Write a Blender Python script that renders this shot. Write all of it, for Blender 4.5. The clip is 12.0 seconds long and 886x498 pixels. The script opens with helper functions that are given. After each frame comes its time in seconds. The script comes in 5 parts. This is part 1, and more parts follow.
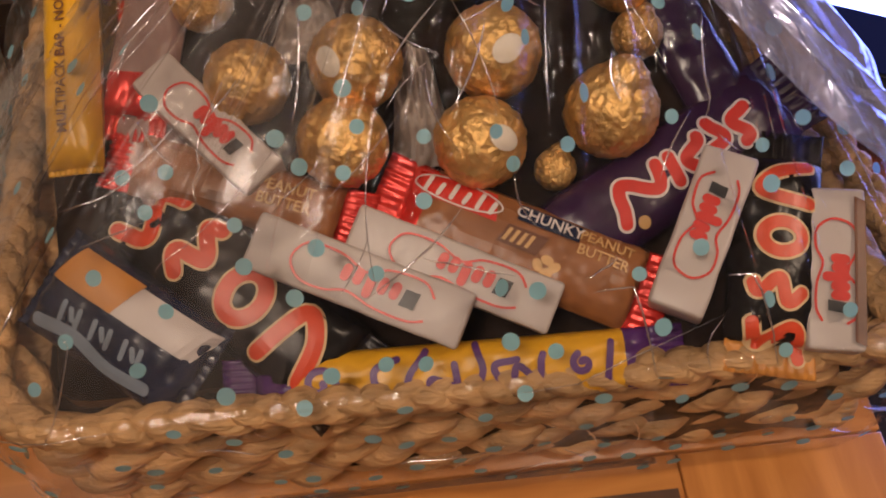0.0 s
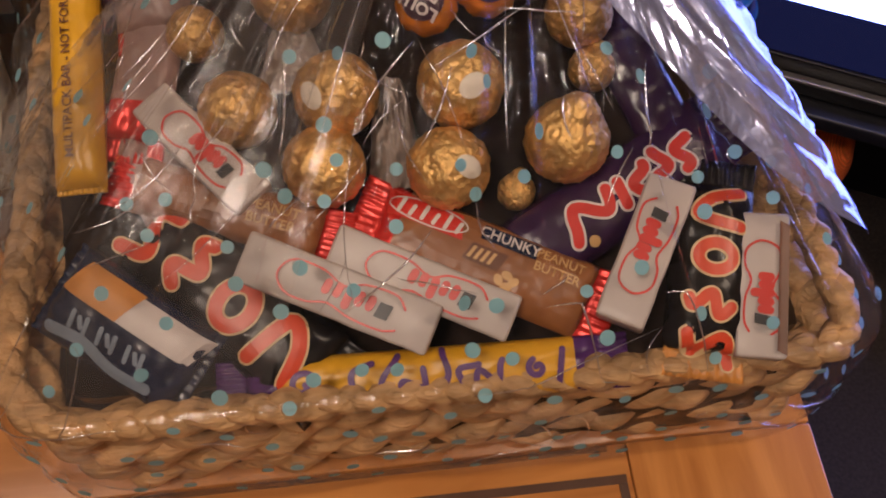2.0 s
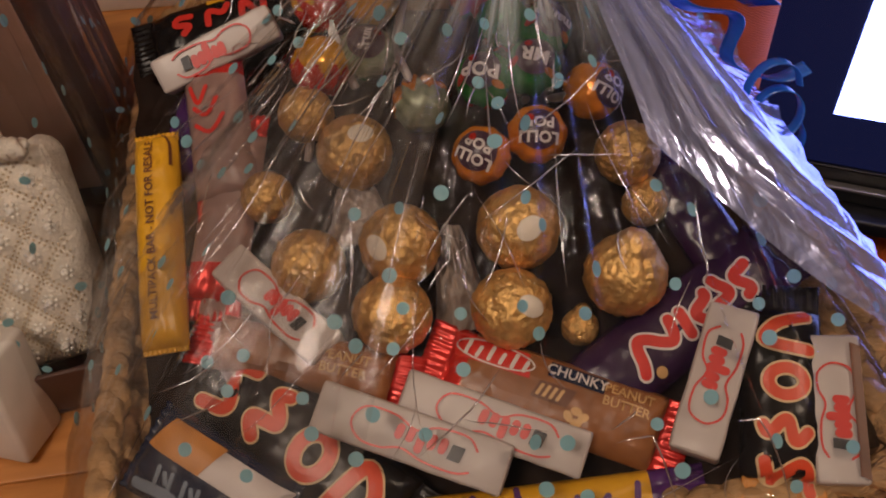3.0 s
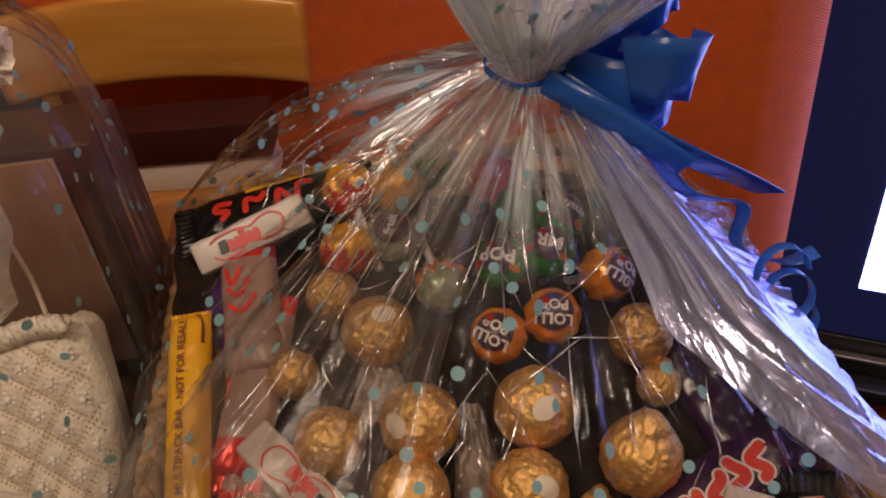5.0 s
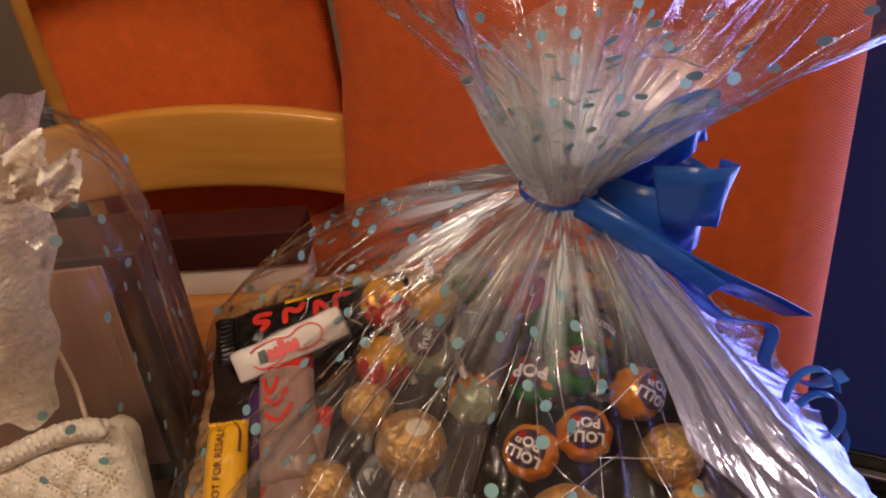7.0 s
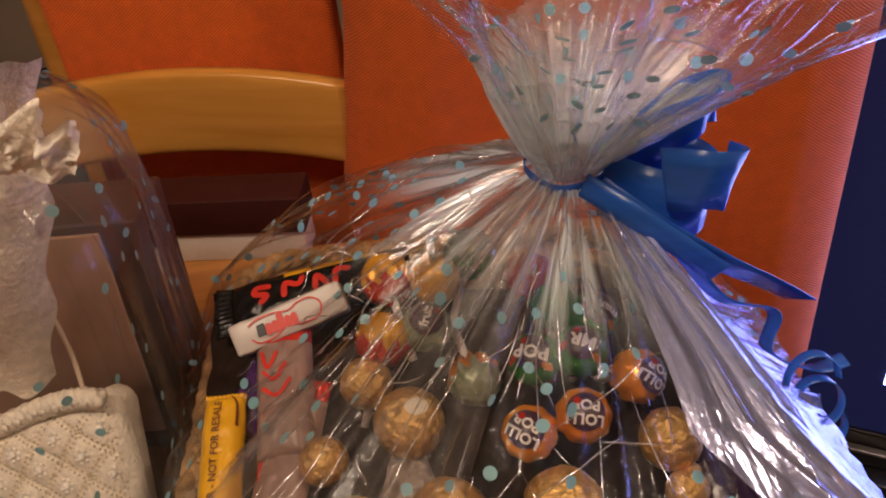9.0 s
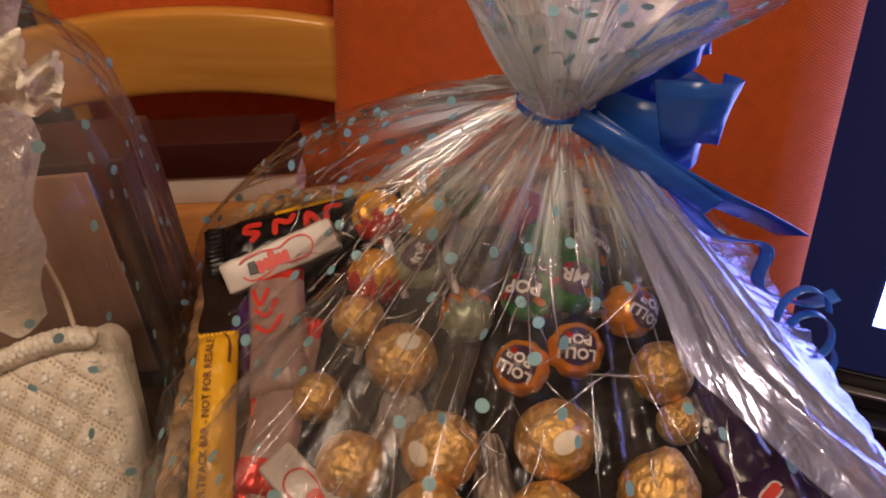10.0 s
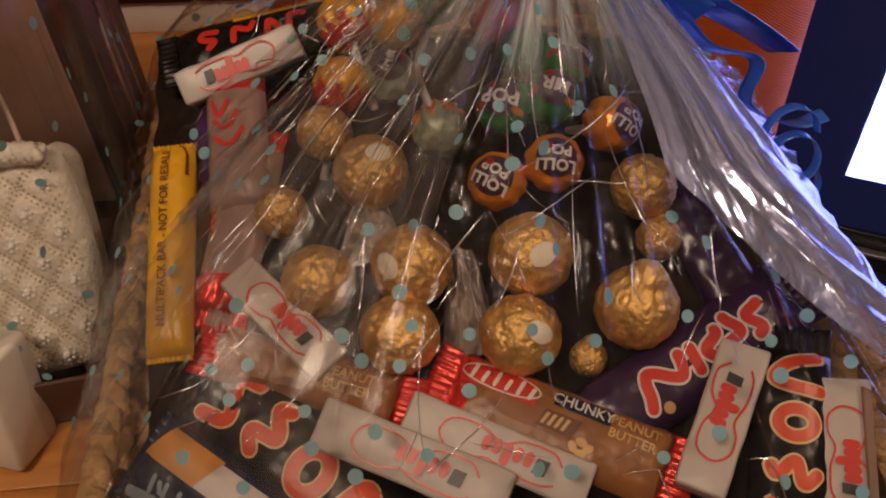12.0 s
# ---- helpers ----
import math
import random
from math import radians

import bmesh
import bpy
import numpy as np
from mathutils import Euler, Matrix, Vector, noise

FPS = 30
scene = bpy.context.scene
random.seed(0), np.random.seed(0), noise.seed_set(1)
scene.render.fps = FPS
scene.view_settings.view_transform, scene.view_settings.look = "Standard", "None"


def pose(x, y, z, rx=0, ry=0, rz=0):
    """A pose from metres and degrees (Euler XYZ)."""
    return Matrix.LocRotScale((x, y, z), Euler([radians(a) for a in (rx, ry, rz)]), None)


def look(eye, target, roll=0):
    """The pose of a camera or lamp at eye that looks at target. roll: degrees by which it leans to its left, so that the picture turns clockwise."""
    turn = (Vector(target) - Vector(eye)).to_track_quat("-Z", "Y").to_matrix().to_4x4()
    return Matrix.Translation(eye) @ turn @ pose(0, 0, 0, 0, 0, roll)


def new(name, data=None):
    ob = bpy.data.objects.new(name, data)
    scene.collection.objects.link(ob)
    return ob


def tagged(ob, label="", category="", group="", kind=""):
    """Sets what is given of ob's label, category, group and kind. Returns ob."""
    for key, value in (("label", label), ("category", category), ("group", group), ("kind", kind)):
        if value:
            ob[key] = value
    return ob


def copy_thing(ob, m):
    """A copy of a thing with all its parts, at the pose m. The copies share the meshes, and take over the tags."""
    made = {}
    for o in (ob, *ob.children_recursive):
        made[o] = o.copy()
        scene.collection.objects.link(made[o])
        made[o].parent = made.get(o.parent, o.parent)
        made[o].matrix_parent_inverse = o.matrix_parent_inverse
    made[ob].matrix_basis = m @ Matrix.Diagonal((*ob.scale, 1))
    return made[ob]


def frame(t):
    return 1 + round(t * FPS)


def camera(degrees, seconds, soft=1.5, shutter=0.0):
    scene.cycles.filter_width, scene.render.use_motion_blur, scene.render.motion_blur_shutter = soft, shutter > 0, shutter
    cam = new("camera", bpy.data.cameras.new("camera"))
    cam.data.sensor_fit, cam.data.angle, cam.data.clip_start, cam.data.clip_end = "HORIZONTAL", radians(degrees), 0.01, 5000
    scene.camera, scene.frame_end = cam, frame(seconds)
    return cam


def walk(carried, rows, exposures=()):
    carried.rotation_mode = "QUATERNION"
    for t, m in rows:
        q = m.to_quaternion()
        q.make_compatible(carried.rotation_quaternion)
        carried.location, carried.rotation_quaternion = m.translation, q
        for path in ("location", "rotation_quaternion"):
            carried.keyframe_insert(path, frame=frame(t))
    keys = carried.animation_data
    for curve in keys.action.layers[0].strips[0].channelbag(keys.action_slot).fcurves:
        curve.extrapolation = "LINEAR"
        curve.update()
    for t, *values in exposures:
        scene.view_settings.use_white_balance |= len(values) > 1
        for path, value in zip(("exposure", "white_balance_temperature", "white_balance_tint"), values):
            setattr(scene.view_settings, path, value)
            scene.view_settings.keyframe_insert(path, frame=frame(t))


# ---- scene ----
cam = camera(52.3, 12.0, soft=2.0)
PATH = [
    (0, (0.014, -0.022, 1.097), (-0.027, 1.002, -0.62), -0.7),
    (0.5, (0.007, -0.023, 1.106), (-0.014, 0.953, -0.639), 0.8),
    (0.6, (0.006, -0.022, 1.11), (0.013, 0.908, -0.661), 2.2),
    (1, (0.02, -0.027, 1.115), (0.031, 0.911, -0.652), 2.7),
    (1.5, (0.019, -0.023, 1.123), (0.021, 0.919, -0.642), 2.1),
    (2, (0.019, -0.024, 1.135), (0.015, 0.938, -0.618), 1.5),
    (2.5, (0.019, -0.024, 1.14), (-0.045, 1.022, -0.564), -2.7),
    (3, (0.022, -0.026, 1.146), (-0.14, 1.175, -0.445), -8.1),
    (3.2, (0.023, -0.027, 1.146), (-0.142, 1.215, -0.413), -8.4),
    (4.8, (0.028, -0.031, 1.157), (-0.179, 1.422, -0.202), -8.7),
    (5, (0.03, -0.031, 1.16), (-0.195, 1.437, -0.179), -8.5),
    (5.5, (0.031, -0.038, 1.163), (-0.199, 1.48, -0.119), -8.2),
    (6, (0.029, -0.039, 1.165), (-0.206, 1.519, -0.067), -8.0),
    (6.5, (0.032, -0.038, 1.171), (-0.222, 1.54, -0.031), -7.9),
    (7, (0.026, -0.037, 1.173), (-0.238, 1.571, 0.014), -7.6),
    (7.2, (0.025, -0.036, 1.174), (-0.248, 1.581, 0.03), -7.5),
    (8.8, (0.023, -0.03, 1.179), (-0.25, 1.554, -0.011), -6.7),
    (9, (0.023, -0.029, 1.176), (-0.235, 1.528, -0.053), -6.5),
    (9.5, (0.027, -0.03, 1.175), (-0.237, 1.488, -0.1), -6.9),
    (10, (0.023, -0.031, 1.17), (-0.22, 1.456, -0.146), -6.6),
    (10.5, (0.019, -0.03, 1.163), (-0.21, 1.409, -0.207), -6.5),
    (11, (0.01, -0.028, 1.155), (-0.182, 1.35, -0.282), -5.7),
    (11.5, (0.011, -0.024, 1.149), (-0.167, 1.266, -0.369), -5.0),
    (12, (0.019, -0.034, 1.138), (-0.152, 1.256, -0.381), -4.9),
]
EXPOSURES = [(0, 0.0, 6050, 10), (0.5, 0.2, 5950, 10), (1.5, 0.12, 5900, 10), (2.5, -0.25, 5850, 10), (3.2, -0.40, 6100, 10), (5, -0.27, 6500, 10), (7, 0.05, 6500, 10), (9.5, 0.0, 6650, 10), (10.2, -0.03, 6600, 10), (11, -0.18, 6350, 10), (12, -0.42, 6650, 10)]
walk(cam, [(t, look(eye, target, roll)) for t, eye, target, roll in PATH], EXPOSURES)


# ---- light ----
world = bpy.data.worlds.new("evening")
scene.world = world
world.use_nodes = True
wbg = world.node_tree.nodes["Background"]
wbg.inputs["Color"].default_value = (0.9, 0.62, 0.45, 1)
wbg.inputs["Strength"].default_value = 0.02


def lamp(name, kind, energy, color, m, size=0.3):
    data = bpy.data.lights.new(name, kind)
    data.energy, data.color = energy, color
    if kind == "AREA":
        data.shape, data.size = "DISK", size
    else:
        data.shadow_soft_size = size
    ob = new(name, data)
    ob.matrix_world = m
    return tagged(ob, "warm light of an unseen lamp", "lamp", kind="structure")


CEILING_LAMP = (-0.35, -0.38, 2.22)
lamp("ceiling_lamp_light", "AREA", 10.5, (1.0, 0.79, 0.62), look(CEILING_LAMP, (0.0, 0.45, 0.8)), 0.42)
# A second, unseen light added to brighten the right side.
SIDE_FILL = (0.75, 0.05, 1.95)
lamp("side_lamp_light", "POINT", 19.0, (1.0, 0.74, 0.52), pose(*SIDE_FILL), 0.06)


# ---- materials ----
def nodes_of(m):
    m.use_nodes = True
    return m.node_tree.nodes, m.node_tree.links, m.node_tree.nodes["Principled BSDF"]


def mat(name, color, rough=0.5, metal=0.0, vary=0.12, scale=60.0, bump=0.0, bump_scale=200.0, coat=0.0, random_shift=0.0, stretch=(1, 1, 1), spec=0.5):
    m = bpy.data.materials.new(name)
    n, l, p = nodes_of(m)
    tc = n.new("ShaderNodeTexCoord")
    mp = n.new("ShaderNodeMapping")
    mp.inputs["Scale"].default_value = stretch
    l.new(tc.outputs["Object"], mp.inputs["Vector"])
    big = n.new("ShaderNodeTexNoise")
    big.inputs["Scale"].default_value, big.inputs["Detail"].default_value = scale, 5
    l.new(mp.outputs["Vector"], big.inputs["Vector"])
    ramp = n.new("ShaderNodeMapRange")
    ramp.inputs["From Min"].default_value, ramp.inputs["From Max"].default_value = 0.3, 0.7
    ramp.inputs["To Min"].default_value, ramp.inputs["To Max"].default_value = 1 - vary, 1 + vary
    l.new(big.outputs["Fac"], ramp.inputs["Value"])
    hsv = n.new("ShaderNodeHueSaturation")
    hsv.inputs["Color"].default_value = (*color, 1)
    l.new(ramp.outputs["Result"], hsv.inputs["Value"])
    if random_shift:
        info = n.new("ShaderNodeObjectInfo")
        mr = n.new("ShaderNodeMapRange")
        mr.inputs["To Min"].default_value, mr.inputs["To Max"].default_value = 1 - random_shift, 1 + random_shift
        l.new(info.outputs["Random"], mr.inputs["Value"])
        mul = n.new("ShaderNodeMath")
        mul.operation = "MULTIPLY"
        l.new(ramp.outputs["Result"], mul.inputs[0])
        l.new(mr.outputs["Result"], mul.inputs[1])
        l.new(mul.outputs["Value"], hsv.inputs["Value"])
    l.new(hsv.outputs["Color"], p.inputs["Base Color"])
    p.inputs["Metallic"].default_value = metal
    p.inputs["Coat Weight"].default_value = coat
    p.inputs["Specular IOR Level"].default_value = spec
    rr = n.new("ShaderNodeMapRange")
    rr.inputs["To Min"].default_value, rr.inputs["To Max"].default_value = max(0.03, rough - 0.08), min(1, rough + 0.08)
    l.new(big.outputs["Fac"], rr.inputs["Value"])
    l.new(rr.outputs["Result"], p.inputs["Roughness"])
    if bump:
        fine = n.new("ShaderNodeTexNoise")
        fine.inputs["Scale"].default_value, fine.inputs["Detail"].default_value = bump_scale, 4
        l.new(mp.outputs["Vector"], fine.inputs["Vector"])
        b = n.new("ShaderNodeBump")
        b.inputs["Strength"].default_value, b.inputs["Distance"].default_value = bump, 0.002
        l.new(fine.outputs["Fac"], b.inputs["Height"])
        l.new(b.outputs["Normal"], p.inputs["Normal"])
    return m


def wood_material(name, dark, light, rough=0.35, scale=9.0, shift=0.1):
    m = bpy.data.materials.new(name)
    n, l, p = nodes_of(m)
    tc = n.new("ShaderNodeTexCoord")
    info = n.new("ShaderNodeObjectInfo")
    add = n.new("ShaderNodeVectorMath")
    add.operation = "MULTIPLY_ADD"
    add.inputs[1].default_value = (1, 1, 1)
    comb = n.new("ShaderNodeCombineXYZ")
    m10 = n.new("ShaderNodeMath")
    m10.operation, m10.inputs[1].default_value = "MULTIPLY", 7.0
    l.new(info.outputs["Random"], m10.inputs[0])
    for k in ("X", "Y"):
        l.new(m10.outputs["Value"], comb.inputs[k])
    l.new(tc.outputs["Object"], add.inputs[0])
    l.new(comb.outputs["Vector"], add.inputs[2])
    mp = n.new("ShaderNodeMapping")
    mp.inputs["Scale"].default_value = (1, 9, 9)
    l.new(add.outputs["Vector"], mp.inputs["Vector"])
    grain = n.new("ShaderNodeTexNoise")
    grain.inputs["Scale"].default_value, grain.inputs["Detail"].default_value, grain.inputs["Distortion"].default_value = scale, 8, 0.6
    l.new(mp.outputs["Vector"], grain.inputs["Vector"])
    ramp = n.new("ShaderNodeValToRGB")
    ramp.color_ramp.elements[0].position, ramp.color_ramp.elements[0].color = 0.32, (*dark, 1)
    ramp.color_ramp.elements[1].position, ramp.color_ramp.elements[1].color = 0.68, (*light, 1)
    l.new(grain.outputs["Fac"], ramp.inputs["Fac"])
    hsv = n.new("ShaderNodeHueSaturation")
    mr = n.new("ShaderNodeMapRange")
    mr.inputs["To Min"].default_value, mr.inputs["To Max"].default_value = 1 - shift, 1 + shift
    l.new(info.outputs["Random"], mr.inputs["Value"])
    l.new(mr.outputs["Result"], hsv.inputs["Value"])
    l.new(ramp.outputs["Color"], hsv.inputs["Color"])
    l.new(hsv.outputs["Color"], p.inputs["Base Color"])
    p.inputs["Roughness"].default_value = rough
    b = n.new("ShaderNodeBump")
    b.inputs["Strength"].default_value, b.inputs["Distance"].default_value = 0.15, 0.001
    l.new(grain.outputs["Fac"], b.inputs["Height"])
    l.new(b.outputs["Normal"], p.inputs["Normal"])
    return m


def fabric_material(name, color, pitch=0.0032):
    """A coarse plain weave in which warp and weft stand out as small cells."""
    m = bpy.data.materials.new(name)
    n, l, p = nodes_of(m)
    tc = n.new("ShaderNodeTexCoord")
    sep = n.new("ShaderNodeSeparateXYZ")
    l.new(tc.outputs["Object"], sep.inputs["Vector"])
    waves = []
    wander = n.new("ShaderNodeTexNoise")
    wander.inputs["Scale"].default_value, wander.inputs["Detail"].default_value = 55, 2
    l.new(tc.outputs["Object"], wander.inputs["Vector"])
    phase = n.new("ShaderNodeMath")
    phase.operation, phase.inputs[1].default_value = "MULTIPLY", 3.0
    l.new(wander.outputs["Fac"], phase.inputs[0])
    for axis, f in (("X", 2 * math.pi / pitch), ("Z", 2 * math.pi / (pitch * 0.75))):
        mu = n.new("ShaderNodeMath")
        mu.operation, mu.inputs[1].default_value = "MULTIPLY_ADD", f
        l.new(sep.outputs[axis], mu.inputs[0])
        l.new(phase.outputs["Value"], mu.inputs[2])
        si = n.new("ShaderNodeMath")
        si.operation = "SINE"
        l.new(mu.outputs["Value"], si.inputs[0])
        waves.append(si)
    cell = n.new("ShaderNodeMath")
    cell.operation = "MULTIPLY"
    l.new(waves[0].outputs["Value"], cell.inputs[0])
    l.new(waves[1].outputs["Value"], cell.inputs[1])
    noi = n.new("ShaderNodeTexNoise")
    noi.inputs["Scale"].default_value, noi.inputs["Detail"].default_value = 90, 6
    l.new(tc.outputs["Object"], noi.inputs["Vector"])
    s1 = n.new("ShaderNodeMath")
    s1.operation, s1.inputs[1].default_value, s1.inputs[2].default_value = "MULTIPLY_ADD", 0.36, 0.76
    l.new(cell.outputs["Value"], s1.inputs[0])
    s2 = n.new("ShaderNodeMath")
    s2.operation, s2.inputs[1].default_value = "MULTIPLY_ADD", 0.35
    l.new(noi.outputs["Fac"], s2.inputs[0])
    l.new(s1.outputs["Value"], s2.inputs[2])
    hsv = n.new("ShaderNodeHueSaturation")
    hsv.inputs["Color"].default_value = (*color, 1)
    l.new(s2.outputs["Value"], hsv.inputs["Value"])
    l.new(hsv.outputs["Color"], p.inputs["Base Color"])
    p.inputs["Roughness"].default_value = 0.85
    p.inputs["Sheen Weight"].default_value = 0.04
    b = n.new("ShaderNodeBump")
    b.inputs["Strength"].default_value, b.inputs["Distance"].default_value = 0.5, 0.001
    l.new(cell.outputs["Value"], b.inputs["Height"])
    l.new(b.outputs["Normal"], p.inputs["Normal"])
    return m


def film_material(name, haze=0.05, gloss=0.10, tint=(0.93, 0.92, 0.91), bunch=None, crinkle=0.25, rough=0.07, milky=(0.68, 0.79, 0.83), sheen=(0.95, 0.95, 1), reach=0.10, pinch=0.9, glint=0.20, relief=0.30, glare_streaks=0.0, streaks=(0.03, 0.95)):
    """Clear cellophane: mostly see-through, with a thin haze and sharp, crinkled gloss."""
    m = bpy.data.materials.new(name)
    m.use_nodes = True
    n, l = m.node_tree.nodes, m.node_tree.links
    n.remove(n["Principled BSDF"])
    tc = n.new("ShaderNodeTexCoord")
    noi = n.new("ShaderNodeTexNoise")
    noi.inputs["Scale"].default_value, noi.inputs["Detail"].default_value, noi.inputs["Distortion"].default_value = 38, 3, 1.2
    l.new(tc.outputs["Object"], noi.inputs["Vector"])
    b = n.new("ShaderNodeBump")
    b.inputs["Strength"].default_value, b.inputs["Distance"].default_value = relief, 0.004
    fine = n.new("ShaderNodeTexNoise")
    fine.inputs["Scale"].default_value, fine.inputs["Detail"].default_value, fine.inputs["Distortion"].default_value = 95, 2, 2.5
    l.new(tc.outputs["Object"], fine.inputs["Vector"])
    both = n.new("ShaderNodeMath")
    both.operation, both.inputs[1].default_value = "MULTIPLY_ADD", crinkle
    l.new(fine.outputs["Fac"], both.inputs[0])
    l.new(noi.outputs["Fac"], both.inputs[2])
    l.new(both.outputs["Value"], b.inputs["Height"])
    clear = n.new("ShaderNodeBsdfTransparent")
    clear.inputs["Color"].default_value = (*tint, 1)
    shine = n.new("ShaderNodeBsdfGlossy")
    shine.inputs["Roughness"].default_value = rough
    shine.inputs["Color"].default_value = (*sheen, 1)
    l.new(b.outputs["Normal"], shine.inputs["Normal"])
    front = n.new("ShaderNodeBsdfDiffuse")
    front.inputs["Color"].default_value = (*milky, 1)
    l.new(b.outputs["Normal"], front.inputs["Normal"])
    glowing = n.new("ShaderNodeBsdfTranslucent")
    glowing.inputs["Color"].default_value = (*milky, 1)
    milk = n.new("ShaderNodeMixShader")
    milk.inputs["Fac"].default_value = 0.20
    l.new(front.outputs["BSDF"], milk.inputs[1])
    l.new(glowing.outputs["BSDF"], milk.inputs[2])
    haze_noise = n.new("ShaderNodeTexNoise")
    haze_noise.inputs["Scale"].default_value, haze_noise.inputs["Detail"].default_value = 24, 4
    l.new(tc.outputs["Object"], haze_noise.inputs["Vector"])
    hz = n.new("ShaderNodeMapRange")
    hz.inputs["From Min"].default_value, hz.inputs["From Max"].default_value = 0.35, 0.75
    hz.inputs["To Min"].default_value, hz.inputs["To Max"].default_value = haze * 0.2, haze * 2.1
    l.new(haze_noise.outputs["Fac"], hz.inputs["Value"])
    if bunch:
        spoke = n.new("ShaderNodeVectorMath")
        spoke.operation, spoke.inputs[1].default_value = "SUBTRACT", bunch
        l.new(tc.outputs["Object"], spoke.inputs[0])
        ray = n.new("ShaderNodeVectorMath")
        ray.operation = "NORMALIZE"
        l.new(spoke.outputs["Vector"], ray.inputs[0])
        fan = n.new("ShaderNodeTexNoise")
        fan.inputs["Scale"].default_value, fan.inputs["Detail"].default_value = 8, 6
        l.new(ray.outputs["Vector"], fan.inputs["Vector"])
        l.new(fan.outputs["Fac"], hz.inputs["Value"])
        along = n.new("ShaderNodeVectorMath")
        along.operation, along.inputs[1].default_value = "SCALE", (0, 0, 0)
        along.inputs["Scale"].default_value = 0.13
        l.new(ray.outputs["Vector"], along.inputs[0])
        pulled = n.new("ShaderNodeVectorMath")
        pulled.operation, pulled.inputs[1].default_value = "MULTIPLY_ADD", (0.28, 0.28, 0.28)
        l.new(tc.outputs["Object"], pulled.inputs[0])
        l.new(along.outputs["Vector"], pulled.inputs[2])
        l.new(pulled.outputs["Vector"], fine.inputs["Vector"])
    m1 = n.new("ShaderNodeMixShader")
    l.new(hz.outputs["Result"], m1.inputs["Fac"])
    if bunch:
        gap = n.new("ShaderNodeVectorMath")
        gap.operation, gap.inputs[1].default_value = "DISTANCE", bunch
        l.new(tc.outputs["Object"], gap.inputs[0])
        near = n.new("ShaderNodeMapRange")
        near.interpolation_type = "SMOOTHERSTEP"
        near.inputs["From Min"].default_value, near.inputs["From Max"].default_value = 0.010, reach
        near.inputs["To Min"].default_value, near.inputs["To Max"].default_value = pinch, 0.0
        l.new(gap.outputs["Value"], near.inputs["Value"])
        ripple = n.new("ShaderNodeMath")
        ripple.operation = "MULTIPLY_ADD"
        l.new(near.outputs["Result"], ripple.inputs[0])
        streak = n.new("ShaderNodeMapRange")
        streak.inputs["From Min"].default_value, streak.inputs["From Max"].default_value = 0.46, 0.66
        streak.inputs["To Min"].default_value, streak.inputs["To Max"].default_value = streaks
        l.new(fan.outputs["Fac"], streak.inputs["Value"])
        l.new(streak.outputs["Result"], ripple.inputs[1])
        l.new(hz.outputs["Result"], ripple.inputs[2])
        l.new(ripple.outputs["Value"], m1.inputs["Fac"])
    l.new(clear.outputs["BSDF"], m1.inputs[1])
    l.new(milk.outputs["Shader"], m1.inputs[2])
    edge_on = n.new("ShaderNodeLayerWeight")
    edge_on.inputs["Blend"].default_value = 0.5
    l.new(b.outputs["Normal"], edge_on.inputs["Normal"])
    fres = n.new("ShaderNodeMath")
    fres.operation, fres.inputs[1].default_value = "POWER", 5.0
    l.new(edge_on.outputs["Facing"], fres.inputs[0])
    g = n.new("ShaderNodeMath")
    g.operation, g.inputs[1].default_value, g.inputs[2].default_value = "MULTIPLY_ADD", 0.75, gloss + 0.025
    cap = n.new("ShaderNodeMath")
    cap.operation, cap.inputs[1].default_value = "MINIMUM", 0.60
    l.new(g.outputs["Value"], cap.inputs[0])
    l.new(fres.outputs["Value"], g.inputs[0])
    if bunch:
        more = n.new("ShaderNodeMath")
        more.operation, more.inputs[1].default_value, more.inputs[2].default_value = "MULTIPLY_ADD", glint, gloss + 0.020
        l.new(near.outputs["Result"], more.inputs[0])
        l.new(more.outputs["Value"], g.inputs[2])
        # Extra gloss in streaks, to help imitate the screen's reflection.
        if glare_streaks:
            glare_streak = n.new("ShaderNodeMapRange")
            glare_streak.inputs["From Min"].default_value, glare_streak.inputs["From Max"].default_value = 0.40, 0.64
            glare_streak.inputs["To Min"].default_value, glare_streak.inputs["To Max"].default_value = 0.0, glare_streaks
            l.new(fan.outputs["Fac"], glare_streak.inputs["Value"])
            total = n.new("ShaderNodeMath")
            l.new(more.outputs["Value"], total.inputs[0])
            l.new(glare_streak.outputs["Result"], total.inputs[1])
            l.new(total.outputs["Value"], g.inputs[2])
    m2 = n.new("ShaderNodeMixShader")
    l.new(cap.outputs["Value"], m2.inputs["Fac"])
    l.new(m1.outputs["Shader"], m2.inputs[1])
    l.new(shine.outputs["BSDF"], m2.inputs[2])
    l.new(m2.outputs["Shader"], n["Material Output"].inputs["Surface"])
    return m


def glow_material(name, color, strength):
    m = bpy.data.materials.new(name)
    n, l, p = nodes_of(m)
    p.inputs["Base Color"].default_value = (0.01, 0.01, 0.012, 1)
    p.inputs["Roughness"].default_value = 0.2
    p.inputs["Emission Color"].default_value = (*color, 1)
    p.inputs["Emission Strength"].default_value = strength
    return m


